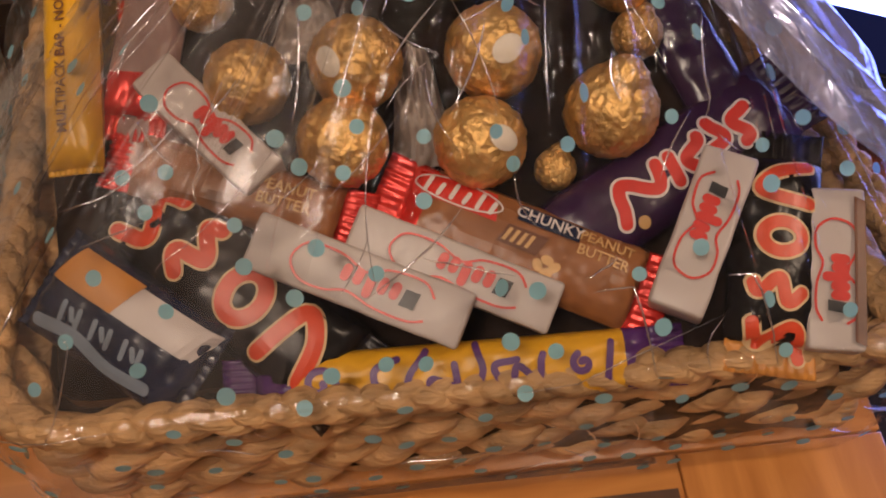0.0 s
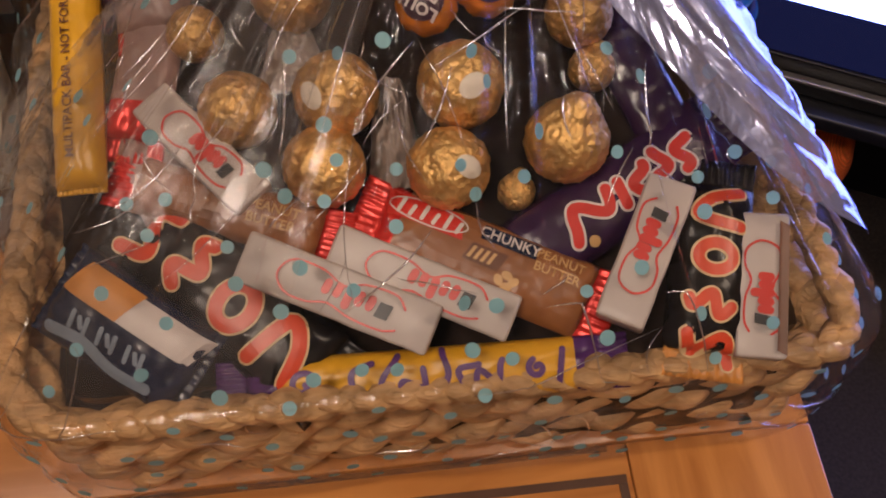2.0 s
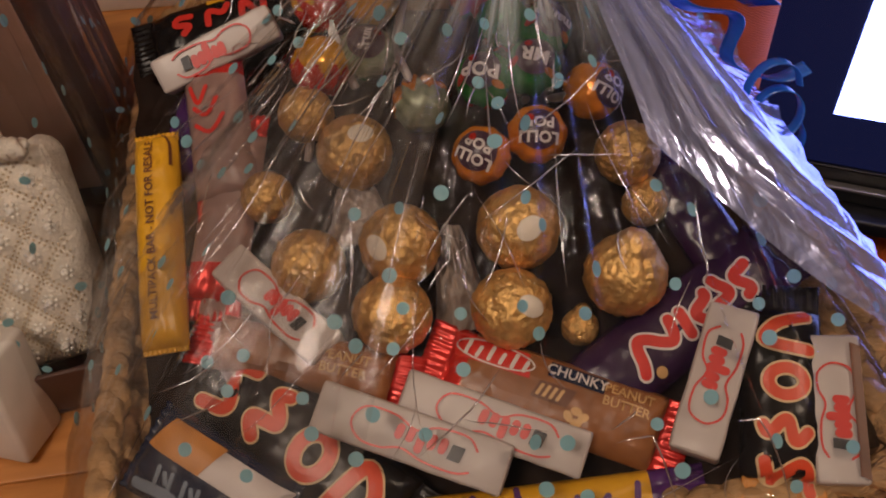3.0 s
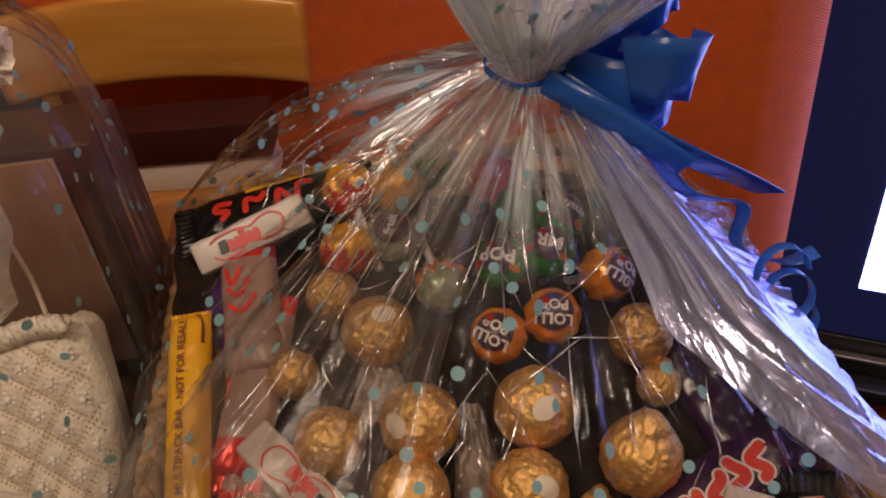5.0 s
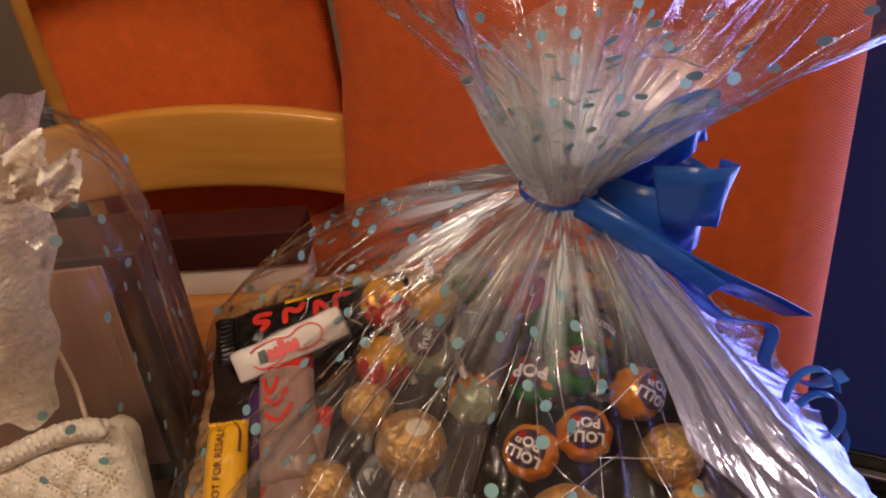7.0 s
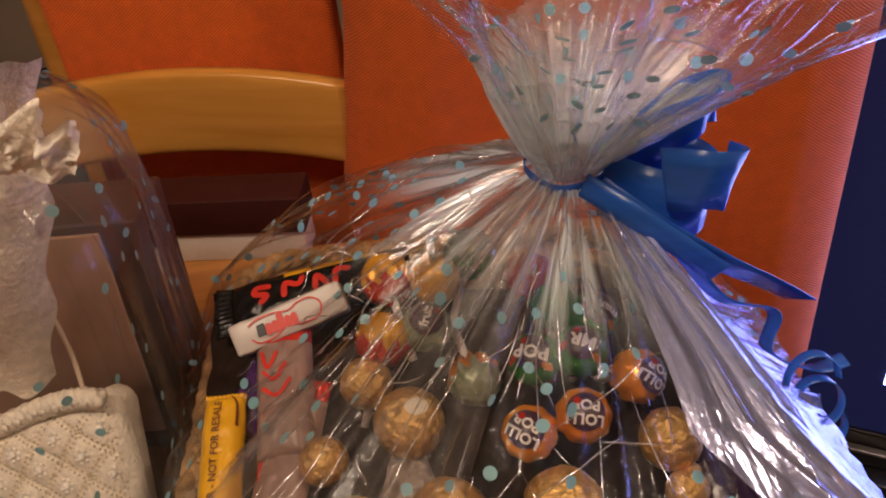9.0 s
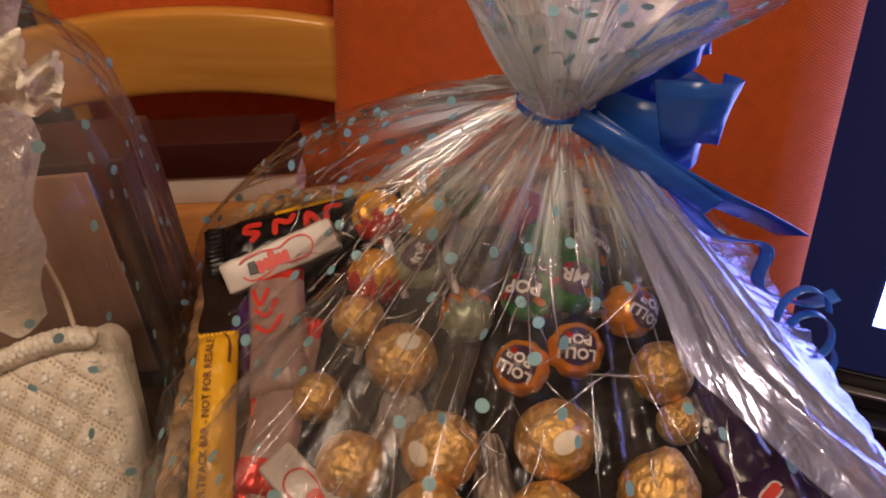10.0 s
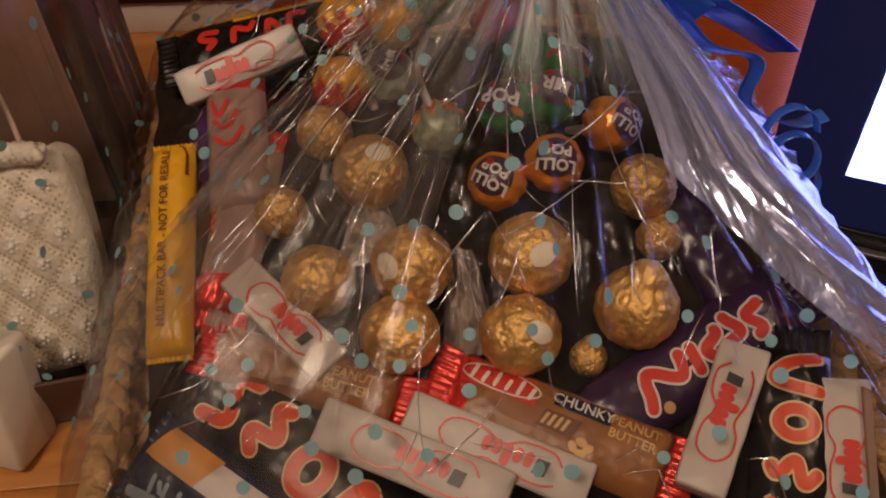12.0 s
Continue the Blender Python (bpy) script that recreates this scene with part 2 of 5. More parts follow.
KNOT = Vector((0.027, 0.312, 0.955))
FILM = film_material("clear_cellophane", 0.005, 0.0, bunch=KNOT, crinkle=0.6, reach=0.125, pinch=1.4, milky=(0.82, 0.90, 0.94))
FILM_FLARE = film_material("fanned_cellophane", 0.022, 0.0, bunch=KNOT, crinkle=0.5, reach=0.085, pinch=0.7, milky=(0.80, 0.89, 0.93), glint=0.08, relief=0.2, streaks=(0.35, 0.65))
FILM_FOLD = film_material("doubled_cellophane", 0.055, -0.012, bunch=KNOT, crinkle=0.6, rough=0.25, milky=(0.66, 0.60, 0.56))
# The screen's violet reflection is painted into the milky and sheen colours.
FILM_SIDE_GLARE = film_material("violet_glare_cellophane", 0.25, 0.13, bunch=KNOT, crinkle=0.9, rough=0.15, milky=(0.54, 0.59, 0.97), sheen=(0.60, 0.64, 1.0), relief=0.18, reach=0.16, glare_streaks=0.36)
FILM_RIDGE = film_material("pinched_cellophane", 0.05, 0.42, rough=0.12)
FILM_BAG = film_material("bag_cellophane", 0.055, 0.0)
FILM_NECK = film_material("gathered_cellophane", 0.04, 0.0, crinkle=0.6, bunch=KNOT, reach=0.105, pinch=1.0, milky=(0.80, 0.90, 0.94), glint=0.05, relief=0.10, streaks=(0.70, 0.95))
DOT = mat("printed_blue", (0.30, 0.58, 0.66), 0.45, vary=0.06)
dn, dl, dp = nodes_of(DOT)
through_light = dn.new("ShaderNodeBsdfTranslucent")
through_light.inputs["Color"].default_value = (0.30, 0.58, 0.66, 1)
dmix = dn.new("ShaderNodeMixShader")
dmix.inputs["Fac"].default_value = 0.45
dl.new(dp.outputs["BSDF"], dmix.inputs[1])
dl.new(through_light.outputs["BSDF"], dmix.inputs[2])
dl.new(dmix.outputs["Shader"], dn["Material Output"].inputs["Surface"])
STRAW = mat("straw_rope", (0.52, 0.31, 0.135), 0.55, vary=0.5, scale=90, bump=1.0, bump_scale=480, random_shift=0.15, stretch=(0.22, 1, 1.3))
STRAW_SHADED = mat("straw_shadow", (0.20, 0.11, 0.05), 0.8, vary=0.35, scale=50, bump=0.8)
TABLE_WOOD = wood_material("orange_varnished_oak", (0.40, 0.15, 0.035), (0.60, 0.26, 0.07), 0.28)
INLAY = mat("dark_inlay", (0.07, 0.028, 0.012), 0.35, vary=0.2)
CHAIR_WOOD = wood_material("honey_varnished_wood", (0.52, 0.22, 0.035), (0.66, 0.32, 0.07), 0.25, 5.0, 0.04)
ORANGE = fabric_material("orange_weave", (0.86, 0.155, 0.018))
ORANGE_WARM = fabric_material("orange_weave_chair", (0.70, 0.122, 0.014))
FOIL = mat("gold_foil", (0.76, 0.47, 0.165), 0.44, 0.78, vary=0.25, scale=160, bump=0.9, bump_scale=260, random_shift=0.12)
STICKER = mat("white_sticker", (0.78, 0.70, 0.58), 0.4, vary=0.05)
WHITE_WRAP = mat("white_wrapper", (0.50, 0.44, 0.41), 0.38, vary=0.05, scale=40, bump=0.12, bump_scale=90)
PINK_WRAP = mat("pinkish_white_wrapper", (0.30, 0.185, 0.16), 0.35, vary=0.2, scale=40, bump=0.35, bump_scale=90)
# The same white wrapper, darkened to paint shade on the bars' sides.
WHITE_SIDE_SHADE = mat("wrapper_side_shade", (0.44, 0.38, 0.36), 0.42, vary=0.08, scale=40, bump=0.15, bump_scale=90)
RED = mat("red_print", (0.60, 0.030, 0.018), 0.35, vary=0.08)
RED_SHINY = mat("red_foil", (0.62, 0.03, 0.02), 0.22, 0.35, vary=0.15, bump=0.35, bump_scale=160)
BLACK_PRINT = mat("black_print", (0.02, 0.018, 0.02), 0.4, vary=0.1)
BLACK_WRAP = mat("black_wrapper", (0.010, 0.008, 0.008), 0.26, vary=0.3, scale=50, bump=0.35, bump_scale=70, spec=0.2)
CREAM = mat("cream_outline", (0.70, 0.50, 0.27), 0.4, vary=0.1)
WAVE_RED = mat("orange_red_print", (0.66, 0.07, 0.022), 0.35, vary=0.12)
YELLOW = mat("golden_yellow_wrapper", (0.66, 0.34, 0.012), 0.33, vary=0.08, scale=30, bump=0.2, bump_scale=90)
PURPLE = mat("purple_wrapper", (0.075, 0.022, 0.13), 0.25, vary=0.2, bump=0.35, bump_scale=80)
PURPLE_PRINT = mat("purple_print", (0.10, 0.035, 0.16), 0.4, vary=0.1)
AUBERGINE = mat("dark_purple_wrapper", (0.030, 0.009, 0.042), 0.25, vary=0.25, bump=0.35, bump_scale=80)
WHITE_PRINT = mat("white_print", (0.66, 0.60, 0.58), 0.4, vary=0.03)
TAN = mat("peanut_brown_wrapper", (0.26, 0.10, 0.032), 0.33, vary=0.2, scale=90, bump=0.3, bump_scale=90)
CHOC = mat("chocolate_print", (0.13, 0.042, 0.014), 0.4, vary=0.25)
PEANUT = mat("peanut_print", (0.58, 0.35, 0.14), 0.4, vary=0.15)
NAVY = mat("navy_wrapper", (0.010, 0.016, 0.045), 0.25, vary=0.3, bump=0.4, bump_scale=70)
BLUE_PALE = mat("pale_blue_print", (0.22, 0.27, 0.34), 0.4, vary=0.2)
ORANGE_PRINT = mat("orange_print", (0.62, 0.26, 0.05), 0.4, vary=0.2)
LOL_ORANGE = mat("orange_lolly_wrap", (0.70, 0.24, 0.025), 0.20, 0.35, vary=0.2, scale=120, bump=0.5, bump_scale=160)
LOL_RED = mat("red_lolly_wrap", (0.58, 0.035, 0.02), 0.20, 0.35, vary=0.25, scale=120, bump=0.5, bump_scale=160)
LOL_GREEN = mat("green_lolly_wrap", (0.03, 0.21, 0.045), 0.20, 0.35, vary=0.3, scale=120, bump=0.5, bump_scale=160)
LOL_YELLOW = mat("yellow_lolly_wrap", (0.78, 0.38, 0.02), 0.20, 0.35, vary=0.2, scale=120, bump=0.5, bump_scale=160)
LOL_CLEAR = mat("silver_green_fringe", (0.28, 0.33, 0.22), 0.25, 0.3, vary=0.3, scale=200, bump=0.7, bump_scale=200)
PLUM = mat("plum_label", (0.045, 0.016, 0.035), 0.35, vary=0.1)
# Near-black, tuned to keep the gaps between the sweets dark.
DARK_FILL = mat("near_black_fill", (0.018, 0.009, 0.006), 0.75, vary=0.4, scale=60, bump=0.6, bump_scale=90, spec=0.15)
WHITE_PAPER = mat("white_tissue", (0.28, 0.23, 0.20), 0.6, vary=0.15, bump=0.5, bump_scale=80)
RIBBON = mat("royal_blue_ribbon", (0.022, 0.115, 0.50), 0.24, vary=0.15, scale=25, bump=0.12, bump_scale=60, stretch=(1, 1, 6))
MAROON = mat("maroon_card", (0.045, 0.008, 0.006), 0.7, vary=0.15, spec=0.2)
WHITE_CARD = mat("white_card", (0.72, 0.66, 0.60), 0.5, vary=0.05)
IVORY = mat("ivory_satin", (0.88, 0.81, 0.70), 0.32, vary=0.10, scale=300, bump=0.6, bump_scale=500)
PEARL = mat("silver_bead", (0.95, 0.92, 0.86), 0.12, 0.0, vary=0.2, scale=200)
SEED = mat("gold_seed_bead", (0.64, 0.52, 0.36), 0.2, 0.0, vary=0.2, scale=300)
LACE = mat("ivory_lace", (0.88, 0.80, 0.70), 0.75, vary=0.15, scale=160, bump=1.0, bump_scale=380)
CORD = mat("pale_cord", (0.58, 0.44, 0.33), 0.5, vary=0.1)
BROWN_CARD = mat("brown_card", (0.50, 0.29, 0.20), 0.6, vary=0.2, scale=30)
BROWN_DARK = mat("dark_brown_card", (0.085, 0.038, 0.026), 0.55, vary=0.2, scale=30)
BLACK_PLASTIC = mat("black_plastic", (0.012, 0.012, 0.016), 0.35, vary=0.2)
GREY_METAL = mat("brushed_grey_trim", (0.32, 0.31, 0.31), 0.35, 0.7, vary=0.1)
FLOOR_MAT = mat("dark_carpet", (0.030, 0.022, 0.020), 0.95, vary=0.4, scale=200, bump=0.6)
WALL_MAT = mat("warm_wall_paint", (0.50, 0.40, 0.31), 0.8, vary=0.05, scale=8, bump=0.1)
CEIL_MAT = mat("ceiling_paint", (0.75, 0.70, 0.62), 0.8, vary=0.04, scale=6)
SCREEN_NAVY = glow_material("navy_screen", (0.010, 0.013, 0.060), 0.6)
SCREEN_WHITE = glow_material("white_screen_window", (0.30, 0.35, 1.0), 8.0)
LAMP_GLOW = glow_material("lamp_glow", (1.0, 0.72, 0.45), 14)


# ---- building helpers ----
def part(name, bm, material, parent=None, label="", m=None, smooth=True):
    """Links a bmesh as one mesh object under a thing or a part."""
    me = bpy.data.meshes.new(name)
    bm.to_mesh(me)
    bm.free()
    for mt in (material if isinstance(material, (list, tuple)) else [material]):
        me.materials.append(mt)
    if smooth:
        me.shade_smooth()
    ob = new(name, me)
    if parent is not None:
        ob.parent = parent
    if m is not None:
        ob.matrix_basis = m
    return tagged(ob, label)


def thing(name, m, label, category, group="", kind=""):
    ob = new(name)
    ob.empty_display_size = 0.02
    ob.matrix_basis = m
    return tagged(ob, label, category, group, kind)


def box(x0, x1, y0, y1, z0, z1, bevel=0.0, segments=2, bm=None):
    bm2 = bmesh.new()
    bmesh.ops.create_cube(bm2, size=1.0)
    for v in bm2.verts:
        v.co = Vector(((x0 + x1) / 2 + v.co.x * (x1 - x0), (y0 + y1) / 2 + v.co.y * (y1 - y0), (z0 + z1) / 2 + v.co.z * (z1 - z0)))
    if bevel:
        bmesh.ops.bevel(bm2, geom=bm2.edges[:], offset=bevel, segments=segments, affect="EDGES", profile=0.5)
    return bm2


def grid_mesh(nu, nv, f, closed_u=False):
    """A sheet of nu x nv quads; f(i / nu, j / nv) gives each corner."""
    bm = bmesh.new()
    cols = nu if closed_u else nu + 1
    vs = [[bm.verts.new(f(i / nu, j / nv)) for j in range(nv + 1)] for i in range(cols)]
    for i in range(nu):
        a, b = vs[i], vs[(i + 1) % cols]
        for j in range(nv):
            bm.faces.new((a[j], b[j], b[j + 1], a[j + 1]))
    return bm


def tube(points, radius, sides=8, closed=False, flat=1.0, bm=None, taper=None):
    """A round strand along points; flat squashes it, taper(f) scales the radius along it."""
    bm = bm or bmesh.new()
    n = len(points)
    rings = []
    for i in range(n):
        p = Vector(points[i])
        a = Vector(points[(i - 1) % n] if closed or i else points[0])
        b = Vector(points[(i + 1) % n] if closed or i < n - 1 else points[-1])
        d = (b - a).normalized()
        side = d.cross(Vector((0, 0, 1)))
        side = side.normalized() if side.length > 1e-4 else Vector((1, 0, 0))
        up = side.cross(d).normalized()
        r = radius * (taper(i / max(1, n - 1)) if taper else 1)
        rings.append([bm.verts.new(p + side * math.cos(k * 2 * math.pi / sides) * r * flat + up * math.sin(k * 2 * math.pi / sides) * r) for k in range(sides)])
    for i in range(n if closed else n - 1):
        a, b = rings[i], rings[(i + 1) % n]
        for k in range(sides):
            bm.faces.new((a[k], b[k], b[(k + 1) % sides], a[(k + 1) % sides]))
    if not closed:
        bm.faces.new(rings[0])
        bm.faces.new(rings[-1][::-1])
    return bm


def spline(pts, steps=8, closed=False):
    """Catmull-Rom through 2D or 3D points."""
    pts = [Vector(p) for p in pts]
    n = len(pts)
    out = []
    for i in range(n if closed else n - 1):
        p0, p1 = pts[(i - 1) % n if closed else max(0, i - 1)], pts[i]
        p2, p3 = pts[(i + 1) % n], pts[(i + 2) % n if closed else min(n - 1, i + 2)]
        for k in range(steps):
            t = k / steps
            out.append(0.5 * ((2 * p1) + (p2 - p0) * t + (2 * p0 - 5 * p1 + 4 * p2 - p3) * t * t + (3 * p1 - p0 - 3 * p2 + p3) * t ** 3))
    if not closed:
        out.append(pts[-1])
    return out


def ribbon(paths, width, top, lift=0.0003, closed=False, steps=8, swell=None):
    """Print strokes: flat bands along 2D paths, laid on the surface top(x, y)."""
    bm = bmesh.new()
    for pts in paths:
        line = spline(pts, steps, closed)
        n = len(line)
        rows = []
        for i, p in enumerate(line):
            a = line[(i - 1) % n] if closed or i else line[0]
            b = line[(i + 1) % n] if closed or i < n - 1 else line[-1]
            d = (b - a)
            d = d.normalized() if d.length > 1e-9 else Vector((1, 0))
            s = Vector((-d.y, d.x)) * width * 0.5 * (swell(i / max(1, n - 1)) if swell else 1)
            rows.append([bm.verts.new((q.x, q.y, top(q.x, q.y) + lift)) for q in (p - s, p, p + s)])
        for i in range(n if closed else n - 1):
            a, b = rows[i], rows[(i + 1) % n]
            for k in range(2):
                bm.faces.new((a[k], b[k], b[k + 1], a[k + 1]))
        if not closed:
            for row, d in ((rows[0], line[0] - line[1]), (rows[-1], line[-1] - line[-2])):
                d = d.normalized()
                c = row[1].co
                r = (Vector(row[0].co) - Vector(row[2].co)).length / 2
                arc = []
                for k in range(1, 6):
                    ang = math.pi * k / 6
                    w = Vector((row[0].co.x - row[2].co.x, row[0].co.y - row[2].co.y))
                    w = w.normalized() if w.length else Vector((1, 0))
                    q = Vector((c.x, c.y)) + w * math.cos(ang) * r + Vector((d.x, d.y)) * math.sin(ang) * r
                    arc.append(bm.verts.new((q.x, q.y, top(q.x, q.y) + lift)))
                bm.faces.new([row[0], *arc, row[2], row[1]])
    return bm


def disc(cx, cy, rx, ry, top, lift=0.0003, turn=0.0, n=20, bm=None):
    bm = bm or bmesh.new()
    mid = bm.verts.new((cx, cy, top(cx, cy) + lift))
    ring = []
    for k in range(n):
        a = 2 * math.pi * k / n
        x, y = rx * math.cos(a), ry * math.sin(a)
        x, y = cx + x * math.cos(turn) - y * math.sin(turn), cy + x * math.sin(turn) + y * math.cos(turn)
        ring.append(bm.verts.new((x, y, top(x, y) + lift)))
    for k in range(n):
        bm.faces.new((mid, ring[k], ring[(k + 1) % n]))
    return bm


def quad_patch(x0, x1, y0, y1, top, lift=0.0003, skew=0.0, nx=8, ny=4):
    return grid_mesh(nx, ny, lambda u, v: (lambda x, y: (x + skew * (y - y0), y, top(x + skew * (y - y0), y) + lift))(x0 + (x1 - x0) * u, y0 + (y1 - y0) * v))


def words(text, size, m, top, lift=0.0005, squash=1.0, bold=0.015):
    """Lettering as a mesh, laid on top(x, y) after the 2D pose m."""
    cu = bpy.data.curves.new("lettering", "FONT")
    cu.body, cu.size, cu.align_x, cu.align_y, cu.resolution_u = text, size, "CENTER", "CENTER", 2
    cu.offset = size * bold
    ob = bpy.data.objects.new("lettering", cu)
    me = bpy.data.meshes.new_from_object(ob)
    bm = bmesh.new()
    bm.from_mesh(me)
    for v in bm.verts:
        q = m @ Vector((v.co.x * squash, v.co.y, 0))
        v.co = (q.x, q.y, top(q.x, q.y) + lift)
    bpy.data.objects.remove(ob)
    bpy.data.meshes.remove(me)
    bpy.data.curves.remove(cu)
    return bm


# ---- room ----
def slab(name, x0, x1, y0, y1, z0, z1, material, label):
    return tagged(part(name, box(x0, x1, y0, y1, z0, z1), material, None, label, smooth=False), category=name.split("_")[0], kind="structure")


slab("floor", -2.2, 2.2, -2.0, 2.4, -0.05, 0.0, FLOOR_MAT, "dark carpeted floor of the room")
slab("ceiling", -2.2, 2.2, -2.0, 2.4, 2.4, 2.45, CEIL_MAT, "plain pale ceiling")
slab("wall_north", -2.3, 2.3, 2.4, 2.5, 0.0, 2.4, WALL_MAT, "warm painted wall behind the chairs")
slab("wall_south", -2.3, 2.3, -2.1, -2.0, 0.0, 2.4, WALL_MAT, "warm painted wall")
slab("wall_west", -2.3, -2.2, -2.0, 2.4, 0.0, 2.4, WALL_MAT, "warm painted wall")
slab("wall_east", 2.2, 2.3, -2.0, 2.4, 0.0, 2.4, WALL_MAT, "warm painted wall")
# Lamp bodies out of view; the side one is added with its fill light.
for at, r, nm in ((CEILING_LAMP, 0.15, "ceiling_lamp"), (SIDE_FILL, 0.05, "side_lamp")):
    lampo = thing(nm, pose(at[0], at[1], at[2] + 0.06), "round glowing warm white lamp, unseen", "lamp")
    bm = bmesh.new()
    bmesh.ops.create_uvsphere(bm, u_segments=24, v_segments=12, radius=r)
    for v in bm.verts:
        v.co.z *= 0.25
    part("shade", bm, LAMP_GLOW, lampo, "glowing warm glass shade")
    part("rod", tube([(0, 0, 0.0), (0, 0, 2.4 - at[2] - 0.06)], 0.008), GREY_METAL, lampo)

# ---- table ----
TURN = 8.0
TABLE = pose(0.1815, 0.114, 0.75, 0, 0, TURN)          # right edge of the top; x runs along the front, y away
table = thing("table", TABLE, "orange varnished oak table with dark inlaid lines", "table")
edge_in, JOINT = -0.083, -0.0085
part("end_board", box(-0.30, JOINT - 0.0005, 0.0, -edge_in, -0.028, 0.0, 0.0008), TABLE_WOOD, table, m=pose(0, 0, 0, 0, 0, 90))
part("front_board", box(-1.3, edge_in - 0.0006, -0.30, JOINT - 0.0005, -0.028, 0.0, 0.0008), TABLE_WOOD, table)
for k in range(5):
    y0 = JOINT + 0.0003 + k * 0.0915
    part("plank", box(-1.3, 0.0, y0, y0 + 0.0909, -0.028, 0.0, 0.0008), TABLE_WOOD, table)
INX, INY = -0.0860, -0.0245
part("inlay_line", box(-1.2, INX, INY - 0.0019, INY + 0.0019, -0.001, 0.0007), INLAY, table, "dark inlaid line", smooth=False)
part("inlay_line", box(INX - 0.0038, INX, -0.29, INY - 0.0020, -0.001, 0.0007), INLAY, table, "dark inlaid line", smooth=False)
part("inlay_line", box(-1.2, INX - 0.006, INY + 0.0125, INY + 0.0150, -0.001, 0.0007), INLAY, table, "dark inlaid line", smooth=False)
for lx, ly in ((-0.06, -0.26), (-0.06, 0.40), (-1.24, -0.26), (-1.24, 0.40)):
    part("leg", box(lx - 0.03, lx + 0.03, ly - 0.03, ly + 0.03, -0.75, -0.028, 0.006), TABLE_WOOD, table)
part("apron", box(-1.2, -0.09, 0.385, 0.405, -0.11, -0.028, 0.002), TABLE_WOOD, table)
part("apron", box(-1.2, -0.09, -0.265, -0.245, -0.11, -0.028, 0.002), TABLE_WOOD, table)
part("apron", box(-0.07, -0.05, -0.23, 0.37, -0.11, -0.028, 0.002), TABLE_WOOD, table)


# ---- chairs ----
def slat(width, height, arch, depth, bow):
    def f(u, v):
        x = (u - 0.5) * width
        top = arch * (1 - (2 * u - 1) ** 2)
        a = v * 2 * math.pi
        sy, sz = math.cos(a), math.sin(a)
        q = lambda t: math.copysign(abs(t) ** 0.35, t)
        return (x, bow * (1 - (2 * u - 1) ** 2) + q(sy) * depth / 2, q(sz) * height / 2 + top)
    bm = grid_mesh(28, 20, f)
    bmesh.ops.remove_doubles(bm, verts=bm.verts[:], dist=1e-6)
    bmesh.ops.holes_fill(bm, edges=bm.edges[:])
    return bm


chair = thing("dining_chair", pose(-0.262, 0.565, 0.0), "honey wood dining chair with orange upholstered back", "chair")
for zc, h in ((0.832, 0.070), (1.030, 0.075)):
    part("slat", slat(0.255, h, 0.012, 0.016, 0.006), CHAIR_WOOD, chair, "curved honey wood back slat", pose(0.0, 0, zc))
for sx in (-0.140, 0.151):
    pts = [(sx, 0.090, 0), (sx, 0.090, 0.45), (sx, 0.090, 0.75), (sx, 0.100, 1.1)]
    part("back_post", tube(spline(pts, 6), 0.019, 10), CHAIR_WOOD, chair)


def pad(w, h, d, r=0.02, puff=0.012):
    bm = box(-w / 2, w / 2, -d / 2, d / 2, 0, h, r, 4)
    bmesh.ops.subdivide_edges(bm, edges=[e for e in bm.edges if e.calc_length() > 0.06], cuts=6, use_grid_fill=True)
    for v in bm.verts:
        fx, fz = v.co.x / (w / 2), (v.co.z - h / 2) / (h / 2)
        if v.co.y < 0:
            v.co.y -= puff * max(0, 1 - fx ** 2) * max(0, 1 - fz ** 2)
    return bm


part("back_pad", pad(0.232, 0.30, 0.03, 0.008, 0.006), ORANGE, chair, "orange woven back upholstery", pose(-0.001, 0.055, 0.80))
part("back_pad", pad(0.232, 0.30, 0.03, 0.008, 0.006), ORANGE, chair, "orange woven back upholstery", pose(-0.001, 0.055, 0.495))
part("seat", pad(0.40, 0.07, 0.36, 0.02, 0.0), ORANGE, chair, "orange woven seat pad", pose(0.0, -0.13 + 0.20, 0.42))
for sx in (-1, 1):
    part("front_leg", tube([(sx * 0.17, -0.08, 0), (sx * 0.17, -0.08, 0.42)], 0.018, 8), CHAIR_WOOD, chair)

arm = thing("armchair", pose(0.055, 0.580, 0.0), "orange woven high-backed upholstered armchair", "chair")


def roll(width, h, d):
    """An upholstered back, rounded at both sides with a slight hollow between."""
    def f(u, v):
        a = u * 2 * math.pi
        q = lambda t, p: math.copysign(abs(t) ** p, t)
        x = q(math.cos(a), 0.42) * width / 2
        y = q(math.sin(a), 0.55) * d / 2
        if y < 0:
            y += 0.034 * max(0, 1 - ((x - 0.01) / (width * 0.34)) ** 2)
        if x < 0:
            x *= 1 + 0.12 * min(1.0, max(0.0, (0.92 - h * v) / 0.14))
        return (x, y, h * v)
    return grid_mesh(96, 60, f, True)


part("back", roll(0.366, 1.18, 0.090), ORANGE_WARM, arm, "rounded orange woven back", pose(0, 0, 0.0))
part("seat", pad(0.40, 0.20, 0.34, 0.03, 0.0), ORANGE_WARM, arm, m=pose(0.0, 0.25, 0.22))
for sx in (-1, 1):
    part("foot", tube([(sx * 0.15, 0.3, 0), (sx * 0.15, 0.3, 0.23)], 0.02, 8), CHAIR_WOOD, arm)

